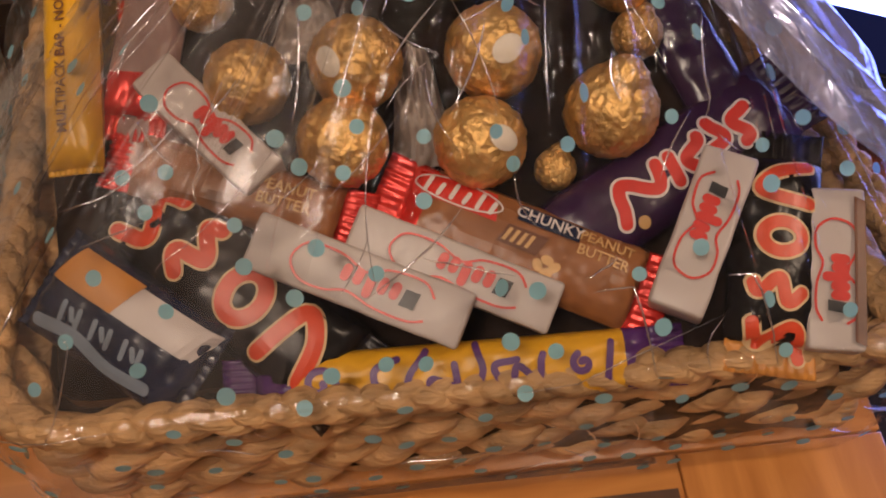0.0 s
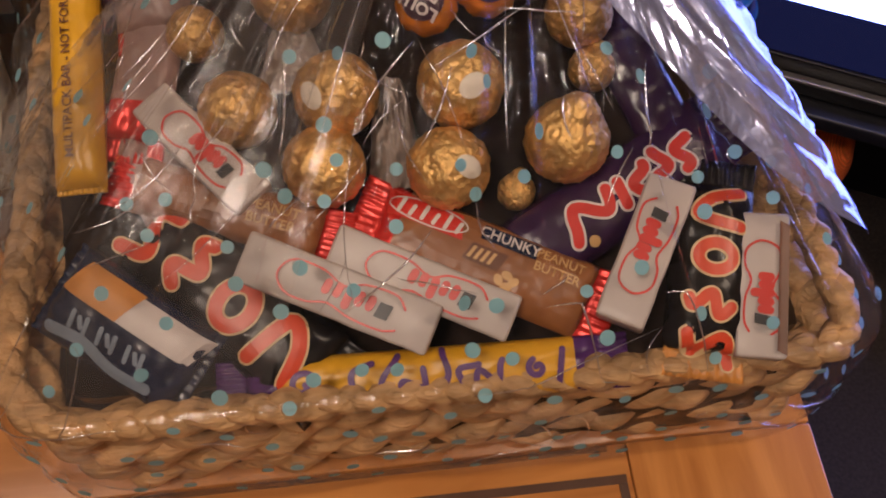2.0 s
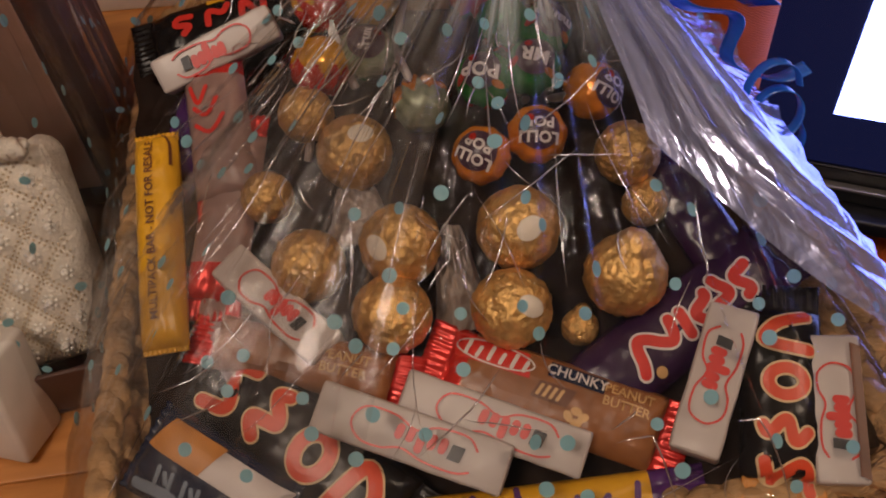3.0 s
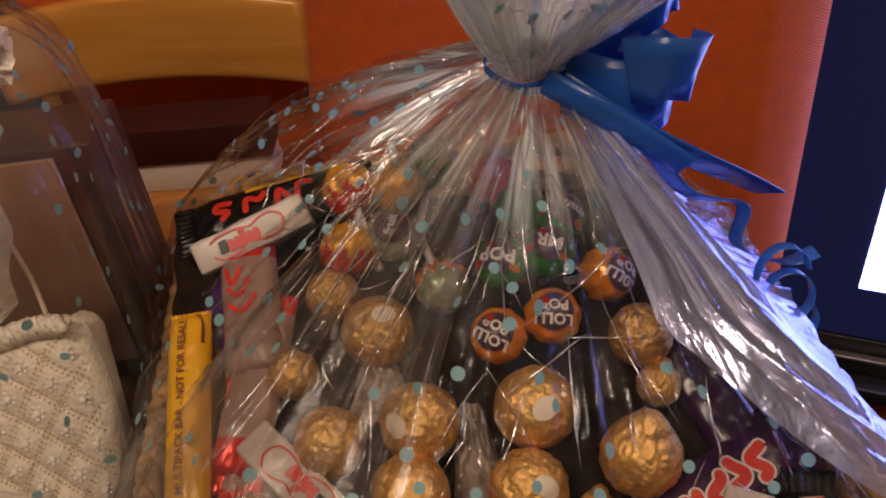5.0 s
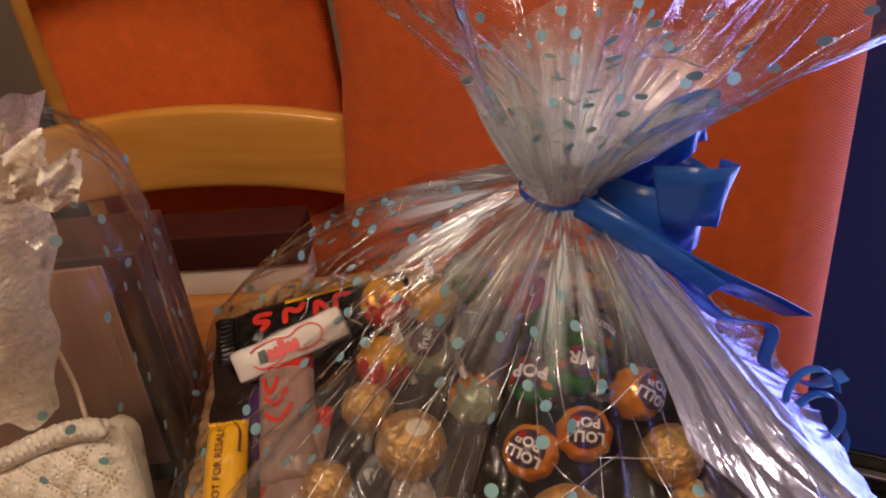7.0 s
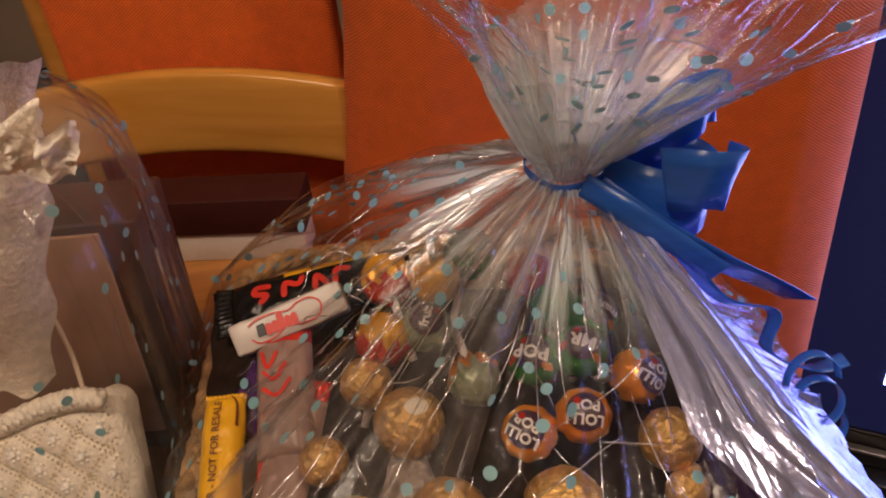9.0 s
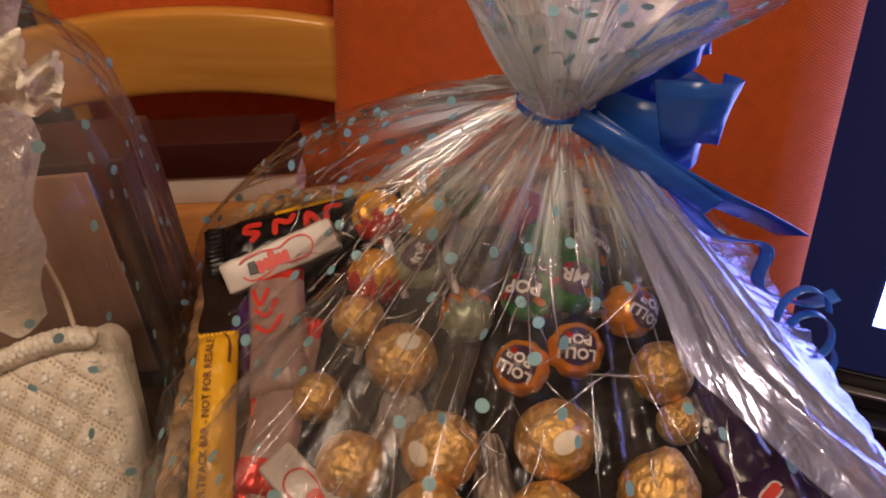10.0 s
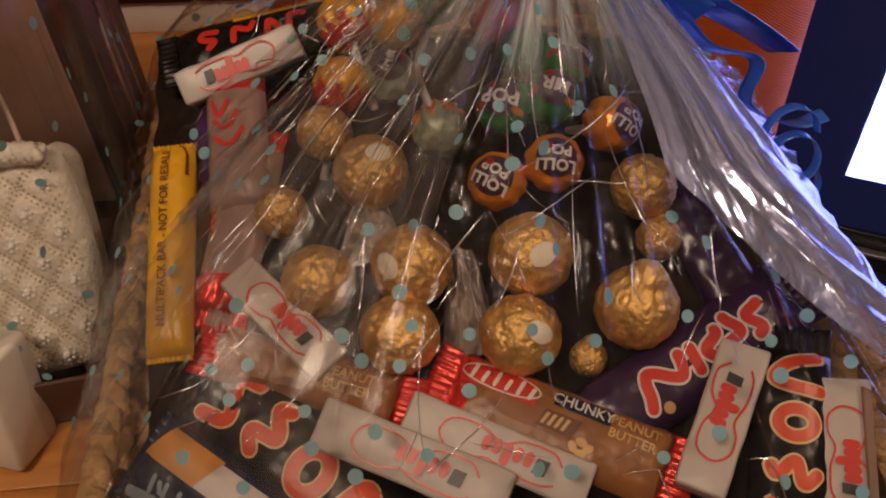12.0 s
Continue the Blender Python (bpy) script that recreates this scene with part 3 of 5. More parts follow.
# ---- television to the side ----
TVP = pose(0.25, 0.622, 0.43, 0, 0, -18)
shelf = thing("tv_stand", TVP, "dark shelf on legs carrying the television", "stand")
part("board", box(-0.03, 0.80, -0.020, 0.26, -0.060, -0.0405, 0.003), BLACK_PLASTIC, shelf)
for lx in (0.02, 0.76):
    for ly in (0.22,):
        part("leg", box(lx - 0.02, lx + 0.02, ly - 0.02, ly + 0.02, -0.43, -0.061, 0.003), BLACK_PLASTIC, shelf)
part("back_panel", box(0.045, 0.735, 0.21, 0.23, -0.43, -0.061, 0.002), BLACK_PLASTIC, shelf)
tv = thing("television", TVP, "black television with a navy screen showing a white window", "television")
part("casing", box(-0.03, 0.79, 0.001, 0.045, -0.040, 0.53, 0.005), BLACK_PLASTIC, tv)
part("screen", box(-0.018, 0.778, -0.002, 0.0005, 0.018, 0.518), SCREEN_NAVY, tv, "glowing navy screen", smooth=False)
part("white_window", box(0.079, 0.72, -0.004, -0.0023, 0.085, 0.47), SCREEN_WHITE, tv, "bright white window on the screen", smooth=False)
part("bezel_edge", box(-0.03, 0.79, -0.005, 0.0008, 0.0125, 0.0165, 0.001), BLACK_PLASTIC, tv)
part("trim", box(-0.03, 0.79, -0.008, 0.0008, -0.0125, -0.0085, 0.001), GREY_METAL, tv, "thin grey lower trim")
stool = thing("footstool", pose(0.43, 0.63, 0, 0, 0, -18), "small red-orange upholstered footstool under the television shelf", "stool")
part("cushion", pad(0.14, 0.10, 0.13, 0.03, 0), ORANGE, stool, m=pose(0, 0, 0.20))
for sx in (-0.05, 0.05):
    for sy in (-0.045, 0.045):
        part("leg", tube([(sx, sy, 0), (sx, sy, 0.205)], 0.010, 8), BLACK_PLASTIC, stool)

# ---- box behind the baskets ----
gift = thing("gift_box", pose(-0.23, 0.50, 0.75, 0, 0, 2), "dark maroon lidded box with a white base", "box")
part("base", box(-0.075, 0.06, -0.0, 0.03, 0.0, 0.026, 0.001), WHITE_CARD, gift, "white card base")
part("lid", box(-0.078, 0.063, -0.003, 0.033, 0.0265, 0.058, 0.0015), MAROON, gift, "dark maroon lid")

# ---- basket ----
BASKET = pose(-0.0035, 0.2555, 0.75, 0, 0, 8.2)
HW, HD, RIM = 0.1560, 0.169, 0.079
CORNERS = (0.018, 0.11, 0.045, 0.028)          # front right, back right, back left, front left


def loop(f, grow=0.0):
    """The basket's outline: a rounded rectangle that narrows to the back on one side."""
    x, y = rounded(f, grow)
    if x > 0:
        x *= 1 - 0.20 * (y + HD) / (2 * HD)
    return x, y


def rounded(f, grow=0.0):
    """A rectangle with four rounded corners, f from 0 to 1 round it, starting at the middle of the front."""
    w, d = HW + grow, HD + grow
    a, b, c, e = [max(0.004, r + grow) for r in CORNERS]
    q = math.pi / 2
    sides = [(w - a, "f0"), (q * a, "c0"), (2 * d - a - b, "r"), (q * b, "c1"), (2 * w - b - c, "b"), (q * c, "c2"), (2 * d - c - e, "l"), (q * e, "c3"), (w - e, "f1")]
    t = (f % 1.0) * sum(s for s, _ in sides)
    for s, k in sides:
        if t <= s or k == "f1":
            break
        t -= s
    if k == "f0":
        return t, -d
    if k == "c0":
        return w - a + a * math.sin(t / a), -d + a - a * math.cos(t / a)
    if k == "r":
        return w, -d + a + t
    if k == "c1":
        return w - b + b * math.cos(t / b), d - b + b * math.sin(t / b)
    if k == "b":
        return w - b - t, d
    if k == "c2":
        return -w + c - c * math.sin(t / c), d - c + c * math.cos(t / c)
    if k == "l":
        return -w, d - c - t
    if k == "c3":
        return -w + e - e * math.cos(t / e), -d + e - e * math.sin(t / e)
    return -w + e + t, -d


def ring_noise(f, scale, a=0.0, b=0.0):
    """Noise along a closed outline, without a seam."""
    r = scale / (2 * math.pi)
    return noise.noise(Vector((r * math.cos(2 * math.pi * f) + a, r * math.sin(2 * math.pi * f) + b, a - b)))


basket = thing("wicker_basket", BASKET, "woven straw-coloured rope gift basket with a plaited rim", "basket")
# Inner wall and base wear a darker straw that paints in the shade.
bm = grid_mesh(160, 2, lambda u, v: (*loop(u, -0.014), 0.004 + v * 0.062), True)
part("inner_wall", bm, STRAW_SHADED, basket, "inner side of the weave with shade painted into its colour")
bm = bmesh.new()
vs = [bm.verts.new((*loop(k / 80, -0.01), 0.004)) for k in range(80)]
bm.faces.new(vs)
part("base", bm, STRAW_SHADED, basket)
rnd = random.Random(4)
ROWS_W, STAKES = 4, 46
for r in range(ROWS_W):
    z0 = 0.010 + r * 0.0160
    for strand in range(2):
        n = 560
        pts = []
        for i in range(n):
            f = i / n
            a = f * 2 * math.pi * 30 + strand * math.pi + r * 1.7 + 1.5 * noise.noise(Vector((f * 14, r, 2)))
            wob = noise.noise(Vector((f * 50, r * 7.1, strand)))
            g = -0.0060 + 0.0032 * math.cos(a) + 0.0022 * wob + 0.002 * math.sin(z0 / RIM * 3.1) + (0.002 if r % 2 else -0.002) * math.sin(f * STAKES * math.pi)
            x, y = loop(f, g)
            pts.append((x, y, z0 + 0.0040 * math.sin(a) + 0.0026 * noise.noise(Vector((f * 34, r * 3.3, 5)))))
        part("weaver", tube(pts, 0.0058, 8, True, taper=lambda f, r=r, s=strand: 1 + 0.25 * noise.noise(Vector((f * 120, r, 2 + s)))), STRAW, basket)
for k in range(STAKES):
    f = (k + 0.5) / STAKES
    x0, y0 = loop(f, -0.010)
    x1, y1 = loop(f, -0.005)
    part("stake", tube([(x0, y0, 0.003), (x1, y1, RIM - 0.006)], 0.0036, 6), STRAW, basket)
# the rim: three flat, uneven strands plaited over one another
PLAITS = 36
for strand in range(3):
    pts = []
    n = 900
    for i in range(n):
        f = i / n
        a = 2 * math.pi * (f * PLAITS + strand / 3) + 0.9 * ring_noise(f, 40, 3, 1)
        x, y = loop(f, 0.0024 * math.sin(a) + 0.0012 * ring_noise(f, 30, strand, 2))
        pts.append((x, y, RIM - 0.0035 + 0.0022 * math.sin(2 * a) + 0.0022 * ring_noise(f, 26, 2, 3)))
    part("rim_strand", tube(pts, 0.0040, 8, True, 1.0, taper=lambda f, k=strand: 1 + 0.28 * ring_noise(f, 110, k, 4) + 0.16 * ring_noise(f, 600, k, 5)), STRAW, basket, "flat plaited straw strand of the rim")
core = [(*loop(i / 300, -0.001), RIM - 0.006) for i in range(300)]
part("rim_core", tube(core, 0.0036, 8, True), STRAW, basket)

# ---- filling: everything lies on one slope that rises to the back ----
SLOPE = pose(0, 0.11, 0.836, 19.3)


def left_edge(y):
    return -0.122 - 0.15 * (y - 0.08)


def right_edge(y):
    return 0.146 - 0.36 * (y - 0.10)


def filling(u, v):
    vv = -0.030 + v * 0.235
    y = 0.11 + vv * math.cos(radians(19.3))
    x = left_edge(y) + (right_edge(y) - left_edge(y)) * u
    front = 0.05 * (u - 0.5)
    edge = min(u, 1 - u, v, 1 - v)
    p = SLOPE @ Vector((x, vv + 0.12 * (x - 0.02) * (1 - v), -0.016 + 0.006 * noise.noise(Vector((x * 70, vv * 70, 1)))))
    if edge <= 0.0:
        p.z = 0.762
    return p


# An assumed filling, added as a dark ground behind the sweets.
part_fill = part("tissue_filling", grid_mesh(60, 60, filling), DARK_FILL, None, "near-black crumpled filling added to darken the gaps between the sweets")
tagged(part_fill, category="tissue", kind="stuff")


def place(u, v, w, ang, tilt=0.0, roll_=0.0):
    return SLOPE @ pose(u, v, w, 0, 0, ang) @ pose(0, 0, 0, roll_, tilt, 0)


# ---- sweets ----
def pillow_top(L, W, H):
    def top(x, y):
        fx = min(1.0, abs(x) / (L / 2))
        fy = min(0.999, abs(y) / (W / 2))
        end = (1 - fx ** 7) ** 0.5 if fx < 1 else 0.0
        return H / 2 * (1 - fy ** 3.2) ** 0.6 * (0.12 + 0.88 * end)
    return top


def flow_pack(name, L, W, H, body, seal, label, m, seed=0, fin=0.010, group="wrapped sweets in the basket", bands=()):
    """A flow-wrapped bar: a pillow with crimped fins at both ends. bands: (x0, x1, material) rings of another colour."""
    ob = thing(name, m, label, "chocolate bar", group)
    top = pillow_top(L, W, H)
    mats = [body] + [b[2] for b in bands]

    def f(u, v):
        x = (u - 0.5) * L
        s = v * 2
        y = (s - 0.5 if s <= 1 else 1.5 - s) * W * 0.9999
        t = top(x, y)
        c = 0.0007 * noise.noise(Vector((x * 160, y * 240, seed))) * (1 + 2.5 * (abs(x) / (L / 2)) ** 6)
        return (x, y, (t if s <= 1 else -t) + (c if s <= 1 else 0))
    bm = grid_mesh(72, 32, f)
    for face in bm.faces:
        cx = face.calc_center_median().x
        for k, b in enumerate(bands):
            if b[0] <= cx <= b[1]:
                face.material_index = k + 1
    part("wrapper", bm, mats, ob)
    for s in (-1, 1):
        def g(u, v, s=s):
            x = s * (L / 2 - 0.001 + fin * u)
            y = (v - 0.5) * W * (0.96 + 0.06 * u)
            return (x, y, 0.0006 * math.sin(v * 60) * u + 0.0012 * noise.noise(Vector((x * 90, y * 90, seed + 3))))
        b2 = grid_mesh(4, 40, g)
        top_face = bmesh.ops.extrude_face_region(b2, geom=b2.faces[:])
        for e in top_face["geom"]:
            if isinstance(e, bmesh.types.BMVert):
                e.co.z += 0.0005
        part("end_seal", b2, seal[s > 0] if isinstance(seal, tuple) else seal, ob)
    return ob, top


def scribble(ob, top, paths, width, ink, outline=None, outline_width=0.0, name="logo_shape", label=""):
    if outline:
        part("logo_outline", ribbon(paths, width + outline_width, top, 0.0004), outline, ob, smooth=False)
    part(name, ribbon(paths, width, top, 0.0007), ink, ob, label, smooth=False)


def white_bar(m, L=0.080, W=0.0175, H=0.012, seed=0, brown_end=False, group="white wrapped bars"):
    """A small milk chocolate bar in a folded white wrapper with a red outline shape."""
    ob = thing("wrapped_bar", m, "small white wrapped chocolate bar with red outline print", "chocolate bar", group)
    b = box(-L / 2, L / 2, -W / 2, W / 2, -H / 2, H / 2, 0.0014, 3)
    bmesh.ops.subdivide_edges(b, edges=[e for e in b.edges if e.calc_length() > 0.02], cuts=10, use_grid_fill=True)
    for v in b.verts:
        v.co += Vector((0, 0.0005, 0.0005)) * noise.noise(Vector((v.co.x * 120, v.co.y * 200, seed)))
    b.normal_update()
    # Upright faces take the darker white, with their shade in the colour.
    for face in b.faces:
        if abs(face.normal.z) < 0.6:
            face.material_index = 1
    part("wrapper", b, [WHITE_WRAP, WHITE_SIDE_SHADE], ob)
    top = lambda x, y: H / 2
    s = L / 0.080
    loopy = [(-0.026, 0.0045), (-0.020, 0.0062), (-0.008, 0.0060), (0.002, 0.0042), (0.010, 0.0062), (0.019, 0.0058), (0.024, 0.001), (0.020, -0.005), (0.008, -0.0056), (-0.002, -0.0030), (-0.010, -0.0060), (-0.022, -0.0064), (-0.027, -0.003)]
    part("red_outline", ribbon([[(a * s, c * W / 0.0175) for a, c in loopy]], 0.0008, top, 0.0008), RED, ob, "thin red outline shape", smooth=False)
    part("dark_mark", quad_patch(-0.0225 * s, -0.0172 * s, -0.0028, 0.0028, top, 0.0010, 0.15), BLACK_PRINT, ob, smooth=False)
    red = [[((-0.0140 + k * 0.0045) * s, -0.0024), ((-0.0136 + k * 0.0045) * s, (0.0004, 0.0004, 0.0030, 0.0002, 0.0004)[k])] for k in range(5)]
    part("red_mark", ribbon(red, 0.0031, top, 0.0009, steps=3), RED, ob, smooth=False)
    return ob


white_bar(place(-0.0185, 0.0090, 0.0030, 160, 0, -6), 0.074, 0.0190, 0.013, seed=1)
white_bar(place(0.0115, 0.0140, -0.0005, 159.5, 0, -6), 0.071, 0.0175, 0.013, seed=2)
white_bar(place(0.0920, 0.0270, 0.0030, -111, 0, 10), 0.056, 0.0180, 0.012, seed=3)
side_bar = white_bar(place(0.1345, 0.0165, -0.0010, 87, 0, -8), 0.053, 0.0180, seed=4)
part("brown_print", quad_patch(-0.025, 0.022, -0.0088, -0.0052, lambda x, y: 0.006 - 0.0006 * max(0, -y - 0.006) / 0.003, 0.0012, 0.4, 10, 4), CHOC, side_bar, "brown chocolate picture", smooth=False)
white_bar(place(-0.0720, 0.0605, 0.0010, 138, 0, 4), 0.056, 0.0170, seed=5)
white_bar(place(-0.1020, 0.1725, 0.0060, 25, -4, 25), 0.055, 0.0150, seed=6)



def squiggle(cx, cy, length, lean, amp, turns, phase, n=9):
    """A plain wavy stroke across the bar, leaning by so many degrees."""
    c, s = math.cos(radians(lean)), math.sin(radians(lean))
    out = []
    for k in range(n):
        t = k / (n - 1) - 0.5
        a, b = t * length, amp * math.sin(t * turns * 2 * math.pi + phase)
        out.append((cx + a * c - b * s, cy + a * s + b * c))
    return out


def arc(cx, cy, rx, ry, a0, a1, n=11):
    return [(cx + rx * math.cos(radians(a0 + (a1 - a0) * k / n)), cy + ry * math.sin(radians(a0 + (a1 - a0) * k / n))) for k in range(n + 1)]


# plain shapes: a long wave, a double bump, a ring and a chevron
WAVES = [squiggle(0.036, 0.001, 0.024, 70, 0.0052, 1.15, 0.4), squiggle(0.017, -0.001, 0.019, 74, 0.0042, 1.5, 1.9), arc(-0.004, 0.000, 0.0062, 0.0078, 20, 385), [(-0.0185, 0.0105), (-0.0225, -0.0085), (-0.0305, -0.0035), (-0.0345, 0.0095)]]


def dark_bar(m, L, W, seed, scale, seal=None):
    ob, top = flow_pack("chocolate_bar", L, W, 0.017, BLACK_WRAP, seal or BLACK_WRAP, "black wrapped chocolate bar with red wavy print edged in gold", m, seed, 0.011)
    paths = [[(a * scale, c * scale) for a, c in w] for w in WAVES]
    scribble(ob, top, paths, 0.0050 * scale, WAVE_RED, CREAM, 0.0016)
    return ob


dark_bar(place(-0.0590, 0.0060, -0.0060, 141.5), 0.084, 0.036, 11, 1.04)
dark_bar(place(0.1165, 0.0230, -0.0030, -95), 0.062, 0.030, 12, 0.80, (BLACK_WRAP, ORANGE_PRINT))

# golden yellow bar with purple script along the front
yellow_bar, yb_top = flow_pack("chocolate_bar", 0.128, 0.020, 0.014, YELLOW, PURPLE, "long yellow chocolate bar with purple swirls and purple ends", place(0.0125, -0.0192, -0.0055, 6.2, 0, 6), 21, 0.012, bands=((-0.09, -0.0520, PURPLE), (0.0545, 0.09, PURPLE)))
SWIRL = [[(-0.043 + 0.0055 * math.cos(a * 0.6) * (1 - a / 14), 0.0055 * math.sin(a * 0.6) * (1 - a / 14)) for a in range(12)]]
SWIRL += [squiggle(-0.024, -0.001, 0.018, 60, 0.0030, 1.0, 0.6), squiggle(-0.0125, 0.001, 0.015, 72, 0.0016, 0.7, 2.2), squiggle(-0.003, -0.002, 0.011, 35, 0.0032, 1.1, 3.6), squiggle(0.0075, 0.001, 0.015, 78, 0.0018, 0.8, 5.0), squiggle(0.0150, -0.001, 0.012, 60, 0.0030, 1.0, 1.0), squiggle(0.0245, -0.001, 0.011, 20, 0.0032, 1.2, 4.0)]
SWIRL += [[(0.041 + 0.0035 * math.cos(a * 0.6 + 2) * (1 - a / 14), 0.0035 * math.sin(a * 0.6 + 2) * (1 - a / 14)) for a in range(12)], [(0.0485, -0.006), (0.0505, 0.006)]]
scribble(yellow_bar, yb_top, SWIRL, 0.0023, PURPLE_PRINT)

# purple bar with red rounded print
aubergine_bar, wtop = flow_pack("chocolate_bar", 0.094, 0.031, 0.015, AUBERGINE, AUBERGINE, "dark purple chocolate bar with rounded red print edged in white", place(0.0840, 0.0510, -0.0090, 36), 31, 0.011)
BLOBS = [squiggle(-0.015, 0.0, 0.022, 14, 0.0050, 1.25, 2.6), [(-0.001, -0.0055), (0.0005, 0.0035)], squiggle(0.0080, -0.001, 0.012, 70, 0.0028, 1.0, 2.0), squiggle(0.0175, -0.001, 0.012, 60, 0.0030, 1.0, 4.4), squiggle(0.0275, -0.001, 0.012, 65, 0.0028, 1.1, 0.7)]
scribble(aubergine_bar, wtop, BLOBS, 0.0042, RED, WHITE_PRINT, 0.0018)
part("round_print", disc(-0.019, -0.010, 0.0022, 0.0022, wtop, 0.0006), PEANUT, aubergine_bar, smooth=False)


def peanut_bar(m, L, W, seed, shown=True):
    ob, top = flow_pack("chocolate_bar", L, W, 0.015, TAN, RED_SHINY, "red and brown peanut butter chocolate bar with shiny red ends", m, seed, 0.012, bands=((-0.1, -0.034, RED_SHINY if shown else TAN),))
    part("tan_flash", grid_mesh(10, 6, lambda u, v: (lambda x, y: (x, y, top(x, y) + 0.0003))(-0.024 + 0.022 * u + 0.010 * (0.5 - v), (v - 0.5) * W * 0.9)), TAN, ob, smooth=False)
    if not shown:
        part("lettering", words("PEANUT\nBUTTER", 0.0052, Matrix.Translation((0.0180, 0.0010, 0)), top, 0.0009), PEANUT, ob, "tan lettering", smooth=False)
        return ob
    part("red_flash", quad_patch(-0.040, -0.010, W * 0.10, W * 0.42, top, 0.0006, -0.3), RED, ob, "red panel with a white oval", smooth=False)
    part("white_oval", ribbon([[(-0.025 + 0.0155 * math.cos(a * math.pi / 6), W * 0.26 + 0.0042 * math.sin(a * math.pi / 6)) for a in range(12)]], 0.0006, top, 0.0010, True, 3), WHITE_PRINT, ob, smooth=False)
    marks = [[(-0.036 + 0.0046 * k, W * 0.17), (-0.0352 + 0.0046 * k, W * (0.34 - 0.05 * (k % 2)))] for k in range(6)]
    part("white_mark", ribbon(marks, 0.0016, top, 0.0012), WHITE_PRINT, ob, smooth=False)
    part("navy_strip", quad_patch(-0.004, 0.0175, W * 0.22, W * 0.42, top, 0.0005), NAVY, ob, smooth=False)
    part("lettering", words("CHUNKY", 0.0056, Matrix.Translation((0.0066, W * 0.32, 0)), top, 0.0010), WHITE_PRINT, ob, "white lettering", smooth=False)
    part("lettering", words("PEANUT\nBUTTER", 0.0050, Matrix.Translation((0.0265, W * 0.24, 0)), top, 0.0009), PEANUT, ob, "tan lettering", smooth=False)
    part("chocolate_picture", quad_patch(-0.008, 0.006, -W * 0.10, W * 0.14, top, 0.0006, 0.3), CHOC, ob, smooth=False)
    for k in range(4):
        part("picture_finger", quad_patch(-0.0065 + k * 0.0026, -0.0052 + k * 0.0026, -W * 0.06, W * 0.10, top, 0.0009, 0.3), PEANUT, ob, smooth=False)
    b = bmesh.new()
    for cx, cy in ((0.010, -0.003), (0.013, -0.0045), (0.0075, -0.0055), (0.011, -0.007)):
        disc(cx, cy, 0.0022, 0.0016, top, 0.0008, cx * 300, 14, b)
    part("peanut_picture", b, PEANUT, ob, smooth=False)
    return ob


peanut_bar(place(0.0335, 0.0235, -0.0055, -20.5), 0.082, 0.029, 41)
peanut_bar(place(-0.0620, 0.0400, -0.0040, -14), 0.072, 0.022, 42, False)

# blue wrapper with a white and orange panel
blue_bar, btop = flow_pack("chocolate_bar", 0.058, 0.036, 0.016, NAVY, NAVY, "dark blue chocolate bar with white and orange print", place(-0.0945, -0.0070, -0.0010, -31, 0, 8), 51, 0.004)
part("white_panel", quad_patch(-0.018, 0.0265, 0.0025, 0.0145, btop, 0.0006, 0.35, 16, 6), WHITE_PRINT, blue_bar, "white printed panel", smooth=False)
part("orange_panel", quad_patch(-0.0275, -0.0035, 0.0025, 0.0155, btop, 0.0010, 0.35, 10, 6), ORANGE_PRINT, blue_bar, "orange printed panel", smooth=False)
part("pale_mark", ribbon([[(-0.018 + k * 0.006, -0.002), (-0.017 + k * 0.006, -0.0075)] for k in range(6)] + [[(-0.015 + k * 0.012, -0.003), (-0.013 + k * 0.012, -0.006)] for k in range(3)], 0.0018, btop, 0.0006), BLUE_PALE, blue_bar, smooth=False)
part("pale_swirl", ribbon([[(-0.024, -0.012), (-0.010, -0.010), (0.004, -0.013), (0.018, -0.012)]], 0.0045, btop, 0.0005), BLUE_PALE, blue_bar, smooth=False)

# yellow multipack bar along the left rim
yel, ytop = flow_pack("chocolate_bar", 0.090, 0.0185, 0.018, YELLOW, YELLOW, "yellow multipack chocolate bar with dark small print", place(-0.1205, 0.0890, 0.0030, 97.5), 61, 0.003)
part("lettering", words("MULTIPACK BAR - NOT FOR RESALE", 0.0048, Matrix.Translation((0.003, 0.0006, 0)), ytop, 0.0008, 0.98), CHOC, yel, "dark lettering", smooth=False)
part("dark_curve", ribbon([[(0.030, -0.0075), (0.040, -0.0070), (0.0455, -0.003)]], 0.0009, ytop, 0.0006), CHOC, yel, smooth=False)

# packs at the back and along the left side
sn, stop_ = flow_pack("chocolate_bar", 0.080, 0.026, 0.015, BLACK_WRAP, BLACK_WRAP, "black chocolate bar with red print and a gold edge", place(-0.0960, 0.1930, -0.004, 16), 71)
scribble(sn, stop_, [[(-0.020 + a * 0.7, 0.0005 + c * 0.5) for a, c in w] for w in ([(0.0, 0.007), (-0.008, 0.008), (-0.010, 0.002), (-0.002, -0.002), (-0.006, -0.008)], [(0.010, -0.006), (0.012, 0.006), (0.020, 0.002), (0.024, 0.008)], [(0.032, -0.006), (0.034, 0.006), (0.040, -0.004)], [(0.046, -0.006), (0.048, 0.007), (0.056, 0.006)])], 0.0030, RED)
part("gold_strip", quad_patch(-0.012, 0.034, 0.0075, 0.0120, stop_, 0.0006), YELLOW, sn, "gold strip with small print", smooth=False)
